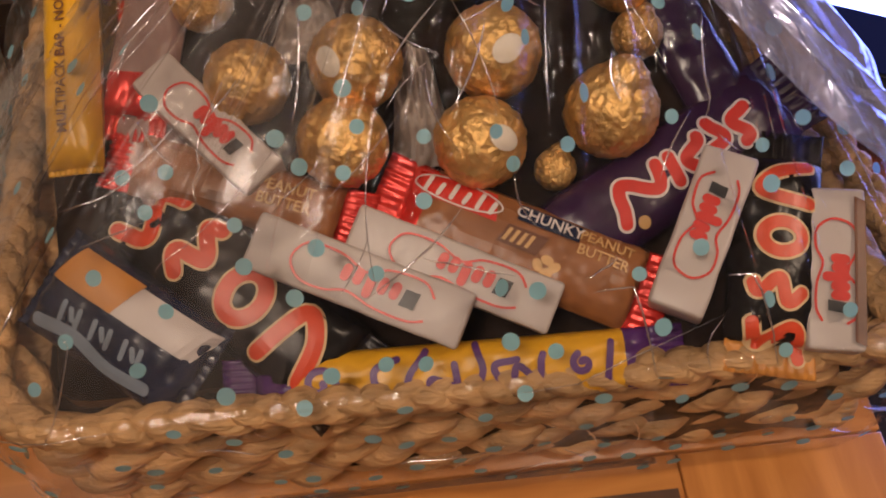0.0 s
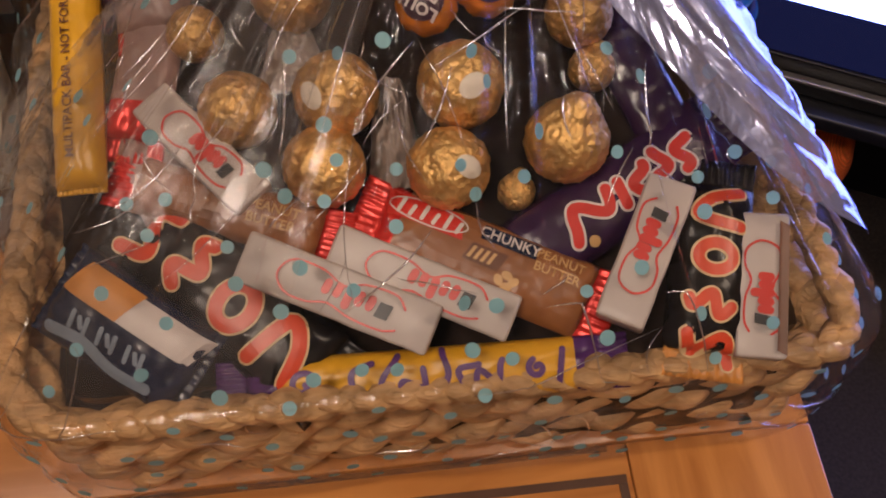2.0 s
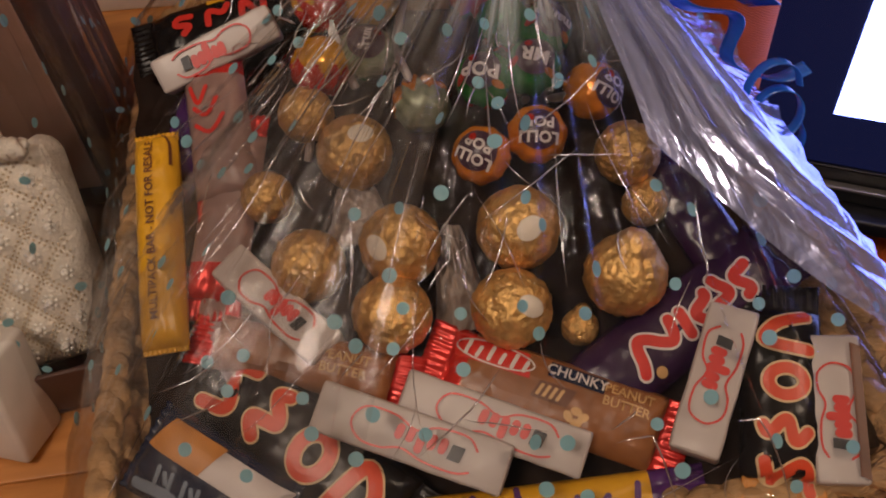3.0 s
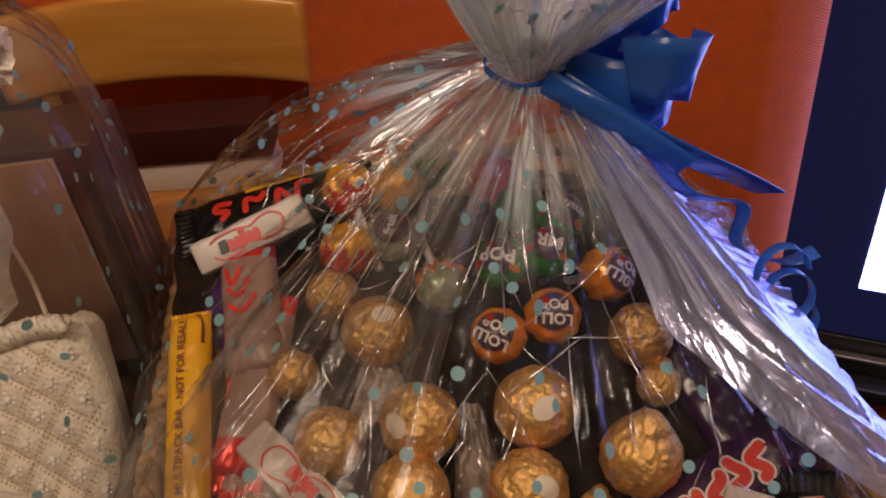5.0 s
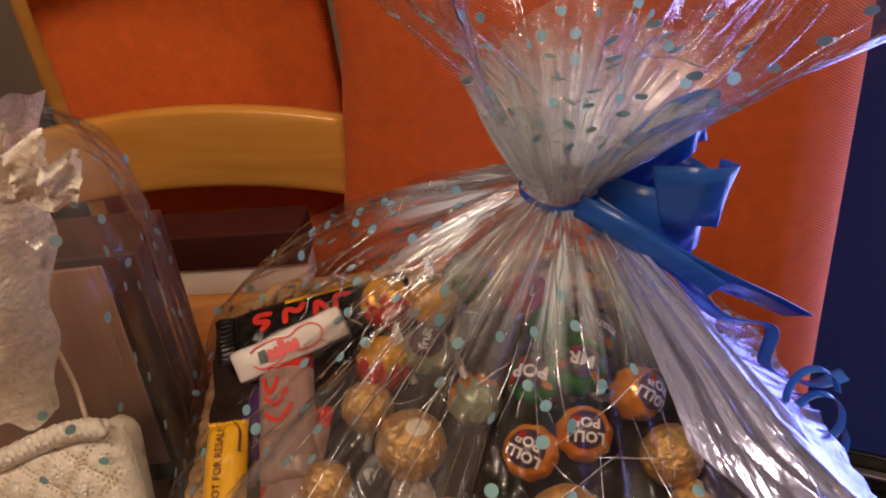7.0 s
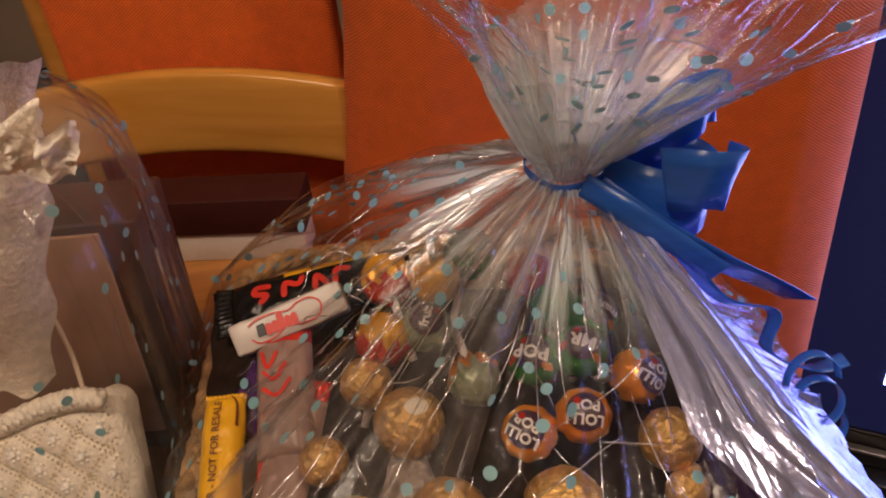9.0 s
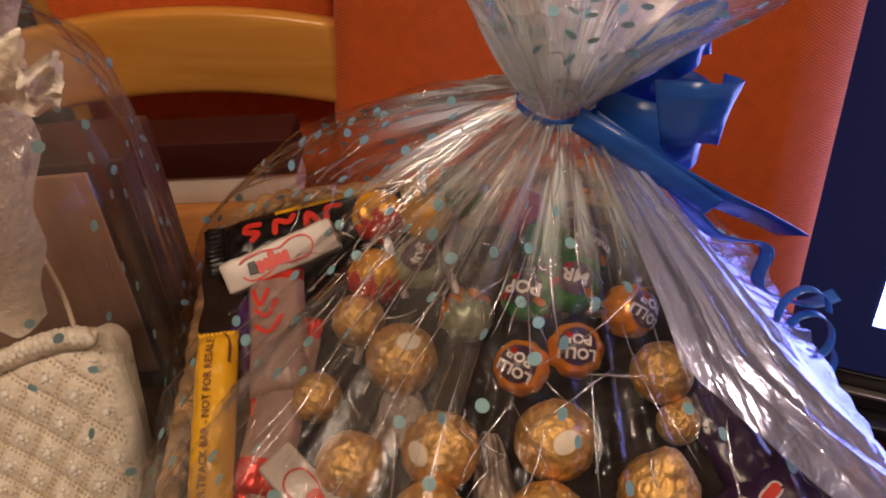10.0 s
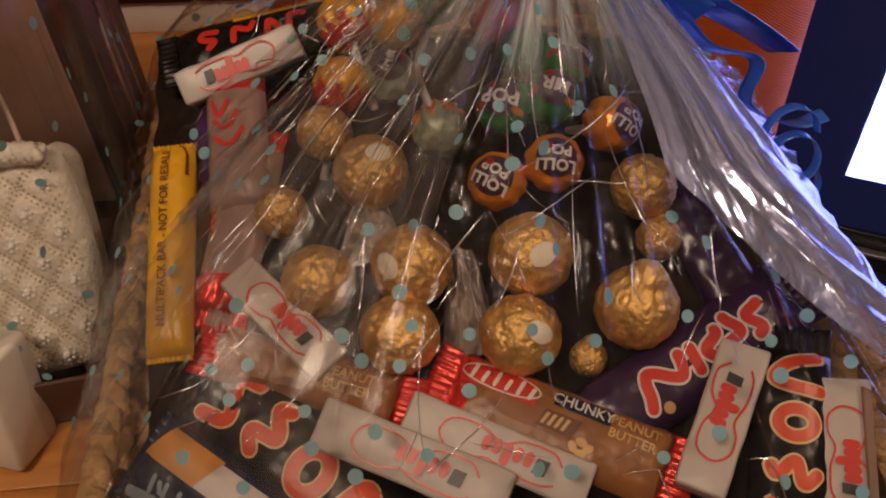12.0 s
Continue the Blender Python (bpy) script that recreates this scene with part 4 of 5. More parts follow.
part("lettering", words("MULTIPACK", 0.0040, Matrix.Translation((0.012, 0.0098, 0)), stop_, 0.0010), CHOC, sn, "dark lettering", smooth=False)
rb, rtop = flow_pack("chocolate_bar", 0.070, 0.026, 0.014, PINK_WRAP, RED_SHINY, "white and red wrapped chocolate bar with shiny red ends", place(-0.1010, 0.1420, 0.0010, 100), 81, 0.010, bands=((0.018, 0.04, RED_SHINY),))
scribble(rb, rtop, [[(0.014, 0.009), (0.006, 0.006), (0.013, 0.002)], [(0.004, 0.008), (0.000, 0.003), (0.007, -0.002)], [(-0.004, 0.008), (-0.008, 0.002), (-0.001, -0.004)]], 0.0018, RED)
rb2, r2top = flow_pack("chocolate_bar", 0.072, 0.024, 0.013, PINK_WRAP, RED_SHINY, "white and red wrapped chocolate bar with shiny red ends", place(-0.0960, 0.1010, -0.0030, 85), 82, 0.010, bands=((-0.04, -0.022, RED_SHINY),))
pb, pbtop = flow_pack("chocolate_bar", 0.050, 0.020, 0.012, PURPLE, PURPLE, "shiny purple wrapped chocolate bar", place(-0.1150, 0.1440, -0.0080, 75), 83, 0.010)
rb3, r3top = flow_pack("chocolate_bar", 0.062, 0.024, 0.013, PINK_WRAP, RED_SHINY, "white and red wrapped chocolate bar with shiny red ends", place(-0.0900, 0.0480, -0.0090, 120), 84, 0.010)
vb, vbtop = flow_pack("chocolate_bar", 0.080, 0.024, 0.013, AUBERGINE, AUBERGINE, "shiny dark purple wrapped chocolate bar", place(0.0960, 0.0900, -0.010, 118), 85, 0.010)


def foil_ball(name, twist, seed):
    """A ball wrapped in crumpled gold foil, with a small oval sticker."""
    R = 0.0158
    rnd_ = random.Random(seed)
    ob = thing(name, Matrix.Identity(4), "chocolate ball in crumpled gold foil", "chocolate ball", "gold foil chocolate balls")
    bm = bmesh.new()
    bmesh.ops.create_icosphere(bm, subdivisions=5, radius=1.0)
    off = Vector((seed * 3.7, seed * 1.3, 0))
    for v in bm.verts:
        d = v.co.normalized()
        c1, _ = noise.voronoi(d * 2.4 + off)
        c2, _ = noise.voronoi(Vector((d.x * 4.6, d.y * 4.6, d.z * 3.0)) + off)
        c3, _ = noise.voronoi(Vector((d.x * 9, d.y * 9, d.z * 6)) + off)
        c4, _ = noise.voronoi(d * 17 + off)
        fold_lines = 0.5 - abs(noise.noise(Vector((d.x * 5, d.y * 5, d.z * 2)) + off)) - 0.6 * abs(noise.noise(d * 11 + off)) - 0.35 * abs(noise.noise(d * 24 - off))
        k = 0.915 + 0.02 * c1[0] + 0.02 * c2[0] + 0.055 * c3[0] + 0.075 * c4[0] + 0.060 * fold_lines + 0.02 * noise.noise(d * 3 + off)
        if twist:
            a = math.atan2(d.y, d.x)
            k += 0.020 * math.sin(a * 13 + 3 * d.z) * max(0, d.z + 0.3)
            if d.z > 0.86:
                k += (d.z - 0.86) / 0.14 * 0.32
        v.co = d * k * R
    foil = part("foil", bm, FOIL, ob)
    if not twist:
        b = grid_mesh(16, 5, lambda u, v: Vector((math.cos(2 * math.pi * u) * 0.33 * v, math.sin(2 * math.pi * u) * 0.25 * v, math.sqrt(max(0, 1 - 0.11 * v * v)))) * (R * 1.065), True)
        part("sticker", b, STICKER, foil, "small white oval sticker")
    return ob


plain = [foil_ball("foil_ball", False, s) for s in (1, 2, 3)]
twisted = [foil_ball("foil_ball", True, s) for s in (4, 5)]
# u, v, height, size, turn of the sticker towards (x, y, z), variant
BALLS = [(0.0230, 0.0880, 0.005, 1.02, 40, -25, 0), (0.0195, 0.0565, 0.003, 0.96, -20, 30, 1), (-0.0230, 0.0830, 0.005, 0.99, -55, -35, 2), (-0.0262, 0.0555, 0.003, 0.95, 170, 100, 0),
         (-0.0600, 0.0765, 0.002, 0.90, 60, 120, 1), (-0.0420, 0.1230, 0.005, 0.95, 20, 20, 2), (-0.0630, 0.1415, 0.004, 0.72, 60, 90, 1), (-0.0780, 0.1060, 0.002, 0.66, 80, 80, 0)]
for k, (u, v, w, s, a, b, var) in enumerate(BALLS):
    m = place(u, v, w, 0) @ Matrix.Rotation(radians(a), 4, "Z") @ Matrix.Rotation(radians(abs(b)), 4, "X" if b < 0 else "Y") @ Matrix.Scale(s, 4)
    src = plain[var]
    c = copy_thing(src, m)
    c.matrix_basis = m
for u, v, w, s, rx, var in ((0.0628, 0.0680, 0.004, 0.98, -35, 0), (0.0670, 0.1180, 0.004, 0.80, -160, 1), (0.0730, 0.0985, -0.002, 0.55, -80, 0), (0.0455, 0.0510, -0.008, 0.45, -70, 1)):
    m = place(u, v, w, 0) @ Matrix.Rotation(radians(rx), 4, "X") @ Matrix.Rotation(radians(12), 4, "Y") @ Matrix.Scale(s, 4)
    c = copy_thing(twisted[var], m)
    c.matrix_basis = m
for src in plain + twisted:
    for o in list(src.children_recursive) + [src]:
        bpy.data.objects.remove(o)


def lolly(m, wrap, fringe, text, label, size=0.0118, seed=0):
    ob = thing("lollipop", m, label, "lollipop", "wrapped round lollipops")
    bm = bmesh.new()
    bmesh.ops.create_icosphere(bm, subdivisions=4, radius=1.0)
    for v in bm.verts:
        d = v.co.normalized()
        a = math.atan2(d.y, d.x)
        k = 1 + (0.060 if text else 0.110) * math.sin(a * (9 if text else 11) + seed + 1.5 * noise.noise(d * 3)) * max(0, -d.z + 0.75) ** 1.3 + 0.03 * noise.noise(d * 5 + Vector((seed, 0, 0))) - (0.0 if text else 0.10 * abs(noise.noise(d * 4 + Vector((0, seed, 0)))))
        v.co = d * k * size
    for face in bm.faces:
        c = face.calc_center_median() / size
        a = math.atan2(c.y, c.x)
        if c.z < -0.15 + 0.22 * math.sin(a * 9 + seed):
            face.material_index = 1
    wrapper = part("wrapper", bm, [wrap, fringe], ob)
    dome = lambda x, y: math.sqrt(max(1e-9, (size * 1.03) ** 2 - x * x - y * y))
    if text:
        r = size * 0.68
        b = grid_mesh(24, 6, lambda u, v: (lambda x, y: (x, y, dome(x, y)))(r * v * math.cos(2 * math.pi * u), r * v * math.sin(2 * math.pi * u)), True)
        lab = part("label", b, PLUM, wrapper, "round plum printed label")
        part("lettering", words(text, size * (0.50 if len(text) > 3 else 0.66), Matrix.Translation((0, size * 0.02, 0)), dome, 0.0004, 1.05, 0.035), WHITE_PRINT, wrapper, "white lettering", smooth=False)
        part("fruit_mark", disc(size * 0.32, -size * 0.34, size * 0.13, size * 0.13, dome, 0.0006), LOL_RED, wrapper, smooth=False)
    for k, (px_, py_, ink) in enumerate(((-0.62, 0.42, LOL_ORANGE), (0.66, 0.36, LOL_RED), (0.10, 0.78, WHITE_PRINT), (-0.30, -0.76, LOL_GREEN), (0.55, -0.60, LOL_YELLOW))):
        if text and wrap is LOL_GREEN and ink in (LOL_RED, LOL_ORANGE):
            part("fruit_print", disc(px_ * size, py_ * size, size * 0.20, size * 0.12, dome, 0.0003, k * 1.1, 10), ink, wrapper, smooth=False)
    part("stick", tube([(0, 0, -size * 0.9), (0, 0, -size * 0.9 - 0.03)], 0.0018, 8), WHITE_PRINT, ob, "white paper stick")
    return ob


LP = "LOLLI\nPOP"
for u, v, w, ang, tx, ty, wrap, fr, text, lab in (
        (0.0095, 0.1180, 0.008, 150, 12, -8, LOL_ORANGE, LOL_GREEN, LP, "orange wrapped lollipop with a plum label"),
        (0.0317, 0.1255, 0.009, 175, 12, 4, LOL_ORANGE, LOL_GREEN, LP, "orange wrapped lollipop with a plum label"),
        (0.0115, 0.1505, 0.010, 170, 5, -6, LOL_GREEN, LOL_RED, "POP", "green and red wrapped lollipop with white print"),
        (0.0310, 0.1545, 0.010, 165, 0, 6, LOL_GREEN, LOL_GREEN, "MR", "green wrapped lollipop with white print"),
        (0.0553, 0.1460, 0.004, 150, 20, 40, LOL_ORANGE, LOL_ORANGE, LP, "orange wrapped lollipop with a plum label"),
        (0.0200, 0.1780, 0.008, 130, 0, -10, LOL_GREEN, LOL_RED, "", "small shiny green wrapped lollipop"),
        (0.0365, 0.1725, 0.008, 160, 0, 20, LOL_GREEN, LOL_GREEN, "mango", "green wrapped lollipop with white print"),
        (-0.0561, 0.1610, 0.010, 20, -62, 12, LOL_YELLOW, LOL_RED, "", "yellow and red wrapped lollipop"),
        (-0.0570, 0.1900, 0.014, 60, -70, -20, LOL_YELLOW, LOL_RED, "", "yellow and red wrapped lollipop"),
        (-0.0345, 0.1890, 0.014, 0, 68, 10, LOL_YELLOW, LOL_CLEAR, "", "yellow wrapped lollipop with a silvery top"),
        (-0.0190, 0.2060, 0.010, 0, -60, 15, LOL_CLEAR, LOL_GREEN, "", "silvery green wrapped lollipop"),
        (-0.0380, 0.1680, 0.006, 80, 0, 10, LOL_CLEAR, LOL_GREEN, "fruit", "silvery green wrapped lollipop with white print"),
        (-0.0150, 0.1450, 0.000, 10, 70, 20, LOL_CLEAR, LOL_ORANGE, "", "small shiny silvery wrapped lollipop"),
        (0.0080, 0.1960, 0.004, 10, 0, 0, LOL_RED, LOL_GREEN, "", "small shiny red wrapped lollipop")):
    lolly(place(u, v, w, 0) @ Matrix.Rotation(radians(tx), 4, "X") @ Matrix.Rotation(radians(ty), 4, "Y") @ Matrix.Rotation(radians(ang), 4, "Z"), wrap, fr, text, lab, seed=u * 900)

# pale crumpled tissue between the balls
for u, v, w, su, sv, sd in ((-0.0020, 0.0720, -0.004, 0.012, 0.022, 1), (-0.0420, 0.0990, 0.001, 0.016, 0.014, 2)):
    b = grid_mesh(30, 30, lambda a, c, su=su, sv=sv, sd=sd: ((a - 0.5) * 2 * su * (1 - 0.5 * c), (c - 0.5) * 2 * sv, 0.005 * noise.noise(Vector((a * 4, c * 4, sd))) + 0.003 * noise.noise(Vector((a * 11, c * 11, sd))) - 0.010 * (2 * a - 1) ** 2))
    p = part("tissue_scrap", b, WHITE_PAPER, None, "pale crumpled tissue scrap between the sweets", place(u, v, w, 8))
    tagged(p, category="tissue")


# ---- cellophane over the basket ----
NECK = 0.016
rnd = random.Random(11)
CREASES = [(rnd.random(), 0.0013 + 0.0024 * rnd.random(), 0.002 + 0.004 * rnd.random(), rnd.uniform(-0.05, 0.05)) for _ in range(90)]


def crease(f, s):
    out = 0.0
    for c, w, a, drift in CREASES:
        d = abs((f - c - drift * s * (1 - s) + 0.5) % 1.0 - 0.5)
        w2 = w * (1 + 0.8 * s)
        if d < w2:
            out = max(out, a * (1 - d / w2))
    return out


def wrap(f, s, extra=0.0, creased=1.0):
    """The film: s -1..0 hangs outside the basket, 0..1 rises to the neck, 1..2 flares out above it."""
    x, y = loop(f, 0.008)
    ang = math.atan2(y, x) + radians(TURN)
    out = Vector((math.cos(ang), math.sin(ang), 0))
    rim = BASKET @ Vector((x, y, RIM + 0.008))
    if s <= 0:
        x, y = loop(f, 0.008 + 0.003 * math.sin(-s * 3) + 0.004 * s * s + 0.003 * ring_noise(f, 30, s * 2, 2) * -s)
        return BASKET @ Vector((x, y, (RIM + 0.008) * (1 + s) + 0.003)) + out * 0.003 * ring_noise(f, 70, s * 4, 6) * (1 + s)
    pleat = 1.1 - 3.4 * abs(ring_noise(f, 44, 1, 5)) - 1.5 * abs(ring_noise(f, 120, 2, 6))
    if s <= 1:
        neck = KNOT + out * NECK
        p = rim.lerp(neck, s)
        back = max(0.0, math.sin(ang))
        right = max(0.0, math.cos(ang - radians(20))) ** 1.5
        lift = (0.009 + 0.006 * back * (1 - right) - 0.020 * right) * math.sin(math.pi * s ** 0.8)
        p += Vector((0, 0, lift)) + out * (0.008 + 0.004 * back - 0.030 * right) * math.sin(math.pi * s)
        slant = Vector((0, 0, 0.75)) + out * 0.65
        p += slant * creased * (crease(f, s) * math.sin(math.pi * min(1, s * 1.02)) ** 0.6 + 0.0060 * pleat * s ** 2.5 * (1 - s ** 8) + 0.004 * ring_noise(f, 16, s * 3, 4) * math.sin(math.pi * s))
        return p
    h = s - 1
    rad = NECK + (0.116 + 0.056 * math.cos(ang - 0.2)) * h ** 1.15 * (1 + 0.16 * math.sin(ang * 3 + 1.0 + extra) + 0.35 * ring_noise(f, 7, extra, 8))
    fold = 0.0035 * pleat * (1 - h) * min(1, h * 8) + 0.034 * h * ring_noise(f, 15, h * 1.2, extra + 3) + crease(f + extra * 0.1, 0.5) * 0.6 * h
    return KNOT + out * (rad + fold) + Vector((0.008 * h, 0, 0.140 * h + 0.03 * h * ring_noise(f, 9, extra, 1)))


film = thing("cellophane_wrap", Matrix.Identity(4), "clear cellophane with pale blue dots gathered over the basket", "cellophane")
part("film_cone", grid_mesh(1300, 84, lambda u, v: wrap(u, (v - 1 / 7) * 7 if v < 1 / 7 else (v - 1 / 7) * 7 / 6), True), FILM, film, "creased clear film over the sweets")
part("film_flare", grid_mesh(520, 30, lambda u, v: wrap(u, 1 + v), True), FILM_FLARE, film, "fanned-out film above the ribbon")
part("film_gather", grid_mesh(420, 24, lambda u, v: wrap(u, 1 + v * 0.42, 2.0) * 1.0, True), FILM_NECK, film, "bunched film above the ribbon")
part("film_fold", grid_mesh(110, 60, lambda u, v: wrap(0.775 + 0.175 * u + 0.05 * v * (1 - u), 0.02 + 0.97 * v) + Vector((0, -0.001, 0.0035 + 0.002 * noise.noise(Vector((u * 6, v * 5, 1)))))), FILM_FOLD, film, "doubled fold of film")


def side_fold(u, v):
    """The doubled side of the film, gathered into pleats that run to the knot."""
    f0 = 0.148 - 0.093 * min(1, v / 0.50)
    p = wrap(f0 + (0.31 - f0) * u, 0.04 + 0.945 * v, 0.0, 0.12) + Vector((0.003, 0, 0.006 + 0.008 * (1 - u) * math.sin(math.pi * v))) * (1 - v ** 3)
    phase = u * 11 + 1.6 * noise.noise(Vector((u * 4, v * 0.8, 1))) + 0.5 * noise.noise(Vector((u * 9, v * 2.5, 7)))
    pleat = abs((phase % 1.0) * 2 - 1)
    deep = 0.0034 * (1 - 0.85 * v) * (0.45 + 0.75 * abs(noise.noise(Vector((u * 5, 3, v * 2)))) * 1.6)
    return p + Vector((0.72, 0.10, 0.62)) * (deep * pleat + 0.0015 * noise.noise(Vector((u * 7, v * 6, 4))))


part("film_fold", grid_mesh(260, 90, side_fold), FILM_SIDE_GLARE, film, "doubled, pleated side fold of film with painted violet glare")


def ridges(count, s0, s1, longest, seed):
    """Short pinched folds of film standing on the sheet, most of them running to the knot."""
    r = random.Random(seed)
    bm = bmesh.new()
    for _ in range(count):
        f, s = r.random(), r.uniform(s0, s1)
        length = longest * r.random() ** 1.6 + 0.02
        lean = r.gauss(0, 0.012) * (3 if r.random() < 0.15 else 1)
        bend = r.uniform(-0.004, 0.004)
        n = 9
        pts = []
        for k in range(n + 1):
            t = k / n
            pts.append(wrap(f + lean * t + bend * math.sin(3 * t), min(s1 + 0.1, s + length * t)) + Vector((0, -0.0004, 0.0006)))
        tube(pts, r.uniform(0.0002, 0.00045), 6, bm=bm, taper=lambda t: 0.15 + 0.85 * math.sin(math.pi * t))
    return bm


tagged(part("pinched_folds", ridges(300, 0.12, 0.90, 0.24, 31), FILM_RIDGE, film, "fine glinting folds"), kind="stuff")
tagged(part("pinched_folds", ridges(170, 0.55, 0.90, 0.16, 34), FILM_RIDGE, film, "fine glinting folds"), kind="stuff")
tagged(part("pinched_folds", ridges(130, 1.05, 1.85, 0.30, 32), FILM_RIDGE, film, "fine glinting folds"), kind="stuff")
tagged(part("pinched_folds", ridges(90, -0.8, 0.02, 0.35, 33), FILM_RIDGE, film, "fine glinting folds"), kind="stuff")


def dots(fn, count, s0, s1, seed, radius=0.0026, gap=0.0105):
    """Printed dots, spread evenly over the sheet fn(f, s)."""
    r = random.Random(seed)
    bm = bmesh.new()
    placed = []
    tries = 0
    while len(placed) < count and tries < count * 30:
        tries += 1
        f, s = r.random(), r.uniform(s0, s1)
        p = fn(f, s)
        if any((p - q).length < gap for q in placed):
            continue
        placed.append(p)
        du = fn(f + 0.002, s) - fn(f - 0.002, s)
        dv = fn(f, s + 0.012) - fn(f, s - 0.012)
        if du.length < 1e-6 or dv.length < 1e-6:
            continue
        nrm = du.cross(dv).normalized()
        if nrm.dot(p - Vector((0, 0.26, 0.83))) < 0:
            nrm = -nrm
        a = du.normalized()
        b = nrm.cross(a)
        rr = radius * r.uniform(0.85, 1.1)
        bm.faces.new([bm.verts.new(p + nrm * 0.0006 + a * math.cos(k * math.pi / 7) * rr + b * math.sin(k * math.pi / 7) * rr) for k in range(14)])
    return bm


tagged(part("printed_dots", dots(wrap, 520, -0.9, 0.86, 5), DOT, film, "pale blue printed dots", smooth=False), kind="stuff")
tagged(part("printed_dots", dots(wrap, 190, 1.10, 2.0, 6), DOT, film, "pale blue printed dots", smooth=False), kind="stuff")


# ---- ribbon ----
def band(points, width, axis, thick=0.0004, twist=0.0):
    """A flat ribbon along points, its width along axis."""
    pts = spline(points, 10)
    ax = Vector(axis).normalized()
    n = len(pts)

    def f(u, v):
        i = min(n - 1, round(u * (n - 1)))
        d = (pts[min(n - 1, i + 1)] - pts[max(0, i - 1)]).normalized()
        a = (ax - d * ax.dot(d)).normalized()
        if twist:
            a = Matrix.Rotation(twist * u, 3, d) @ a
        return pts[i] + a * (v - 0.5) * width
    bm = grid_mesh(n - 1, 3, f)
    ret = bmesh.ops.extrude_face_region(bm, geom=bm.faces[:])
    bm.normal_update()
    for e in ret["geom"]:
        if isinstance(e, bmesh.types.BMVert):
            e.co += e.normal * thick
    return bm


bow = thing("ribbon_bow", Matrix.Translation(KNOT), "shiny royal blue ribbon bow with curled tails tied round the cellophane", "ribbon")
ring = [(0.0195 * math.cos(a * math.pi / 12), 0.0195 * math.sin(a * math.pi / 12), -0.001 + 0.001 * math.sin(a)) for a in range(25)]
part("band", band(ring, 0.006, (0, 0, 1)), RIBBON, bow)
part("loop", band([(0.014, -0.014, -0.002), (0.030, -0.026, -0.002), (0.050, -0.028, -0.006), (0.060, -0.014, -0.006), (0.046, 0.000, -0.002), (0.016, -0.004, 0.0)], 0.030, (0.18, 0.15, 1)), RIBBON, bow)
part("loop", band([(0.014, -0.008, 0.002), (0.036, -0.012, 0.020), (0.056, -0.010, 0.030), (0.062, 0.006, 0.028), (0.044, 0.014, 0.016), (0.014, 0.004, 0.0)], 0.022, (0.35, -0.1, 1)), RIBBON, bow)
part("loop", band([(0.012, -0.016, -0.004), (0.030, -0.026, -0.004), (0.046, -0.024, -0.022), (0.040, -0.012, -0.026), (0.014, -0.012, -0.004)], 0.014, (0.8, 0, 0.6)), RIBBON, bow)
part("strap", band([(0.006, -0.022, 0.003), (0.026, -0.035, -0.004), (0.048, -0.038, -0.020), (0.064, -0.034, -0.036)], 0.011, (0.6, 0, 0.8)), RIBBON, bow)
part("loop", band([(0.038, -0.030, 0.010), (0.054, -0.036, 0.013), (0.066, -0.028, 0.008), (0.064, -0.014, 0.002)], 0.028, (0.25, 0, 1)), RIBBON, bow)
part("tail", band([(0.012, -0.018, -0.002), (0.036, -0.030, -0.014), (0.066, -0.030, -0.034), (0.090, -0.018, -0.056), (0.110, -0.004, -0.078)], 0.015, (0.5, -0.2, 0.8), twist=0.5), RIBBON, bow)
part("tail", band([(0.012, -0.018, -0.004), (0.042, -0.032, -0.020), (0.066, -0.032, -0.052), (0.090, -0.030, -0.062), (0.090, -0.032, -0.084), (0.112, -0.030, -0.098), (0.128, -0.026, -0.096)], 0.009, (0.6, -0.3, 0.8), twist=0.9), RIBBON, bow)
curl = [(0.109 + 0.012 * k / 40 * 1.2 + 0.012 * math.cos(k * 0.55), -0.040 + 0.006 * math.sin(k * 0.55), -0.094 - 0.0014 * k + 0.013 * math.sin(k * 0.55)) for k in range(25)]
part("curled_tail", band(curl, 0.0055, (0.3, -1, 0.2)), RIBBON, bow)

# ---- second gift: bag of cellophane with a beaded purse ----
PURSE = pose(-0.245, 0.222, 0.803, -30) @ pose(0, 0, 0, 0, -14, 0) @ pose(0, 0, -0.052)         # leaning back and to one side
purse = thing("beaded_purse", PURSE, "ivory quilted satin purse with silver beads and a corded top", "handbag")
PW, PH, QUILT = 0.130, 0.104, 0.0225


def purse_shape(x, y, z_):
    """The outline: narrower at the foot, rising to one side, with rounded shoulders."""
    v = z_ / PH
    wide = 0.78 + 0.24 * math.sin(math.pi * 0.62 * min(1.0, max(0.0, v)))
    return (x * wide, y, z_ + 0.17 * x * v - 0.010 * (2 * x / PW) ** 4 * v)


def purse_depth(u, v):
    x, z_ = (u - 0.5) * PW, v * PH
    a, b = (x + z_) / QUILT, (x - z_) / QUILT
    puff = 0.0030 * (abs(math.sin(math.pi * a)) * abs(math.sin(math.pi * b))) ** 0.5
    edge = max(0, 1 - (2 * u - 1) ** 6) * max(0, 1 - (2 * v - 1) ** 8)
    return -0.014 * edge ** 0.5 - puff * edge + 0.004


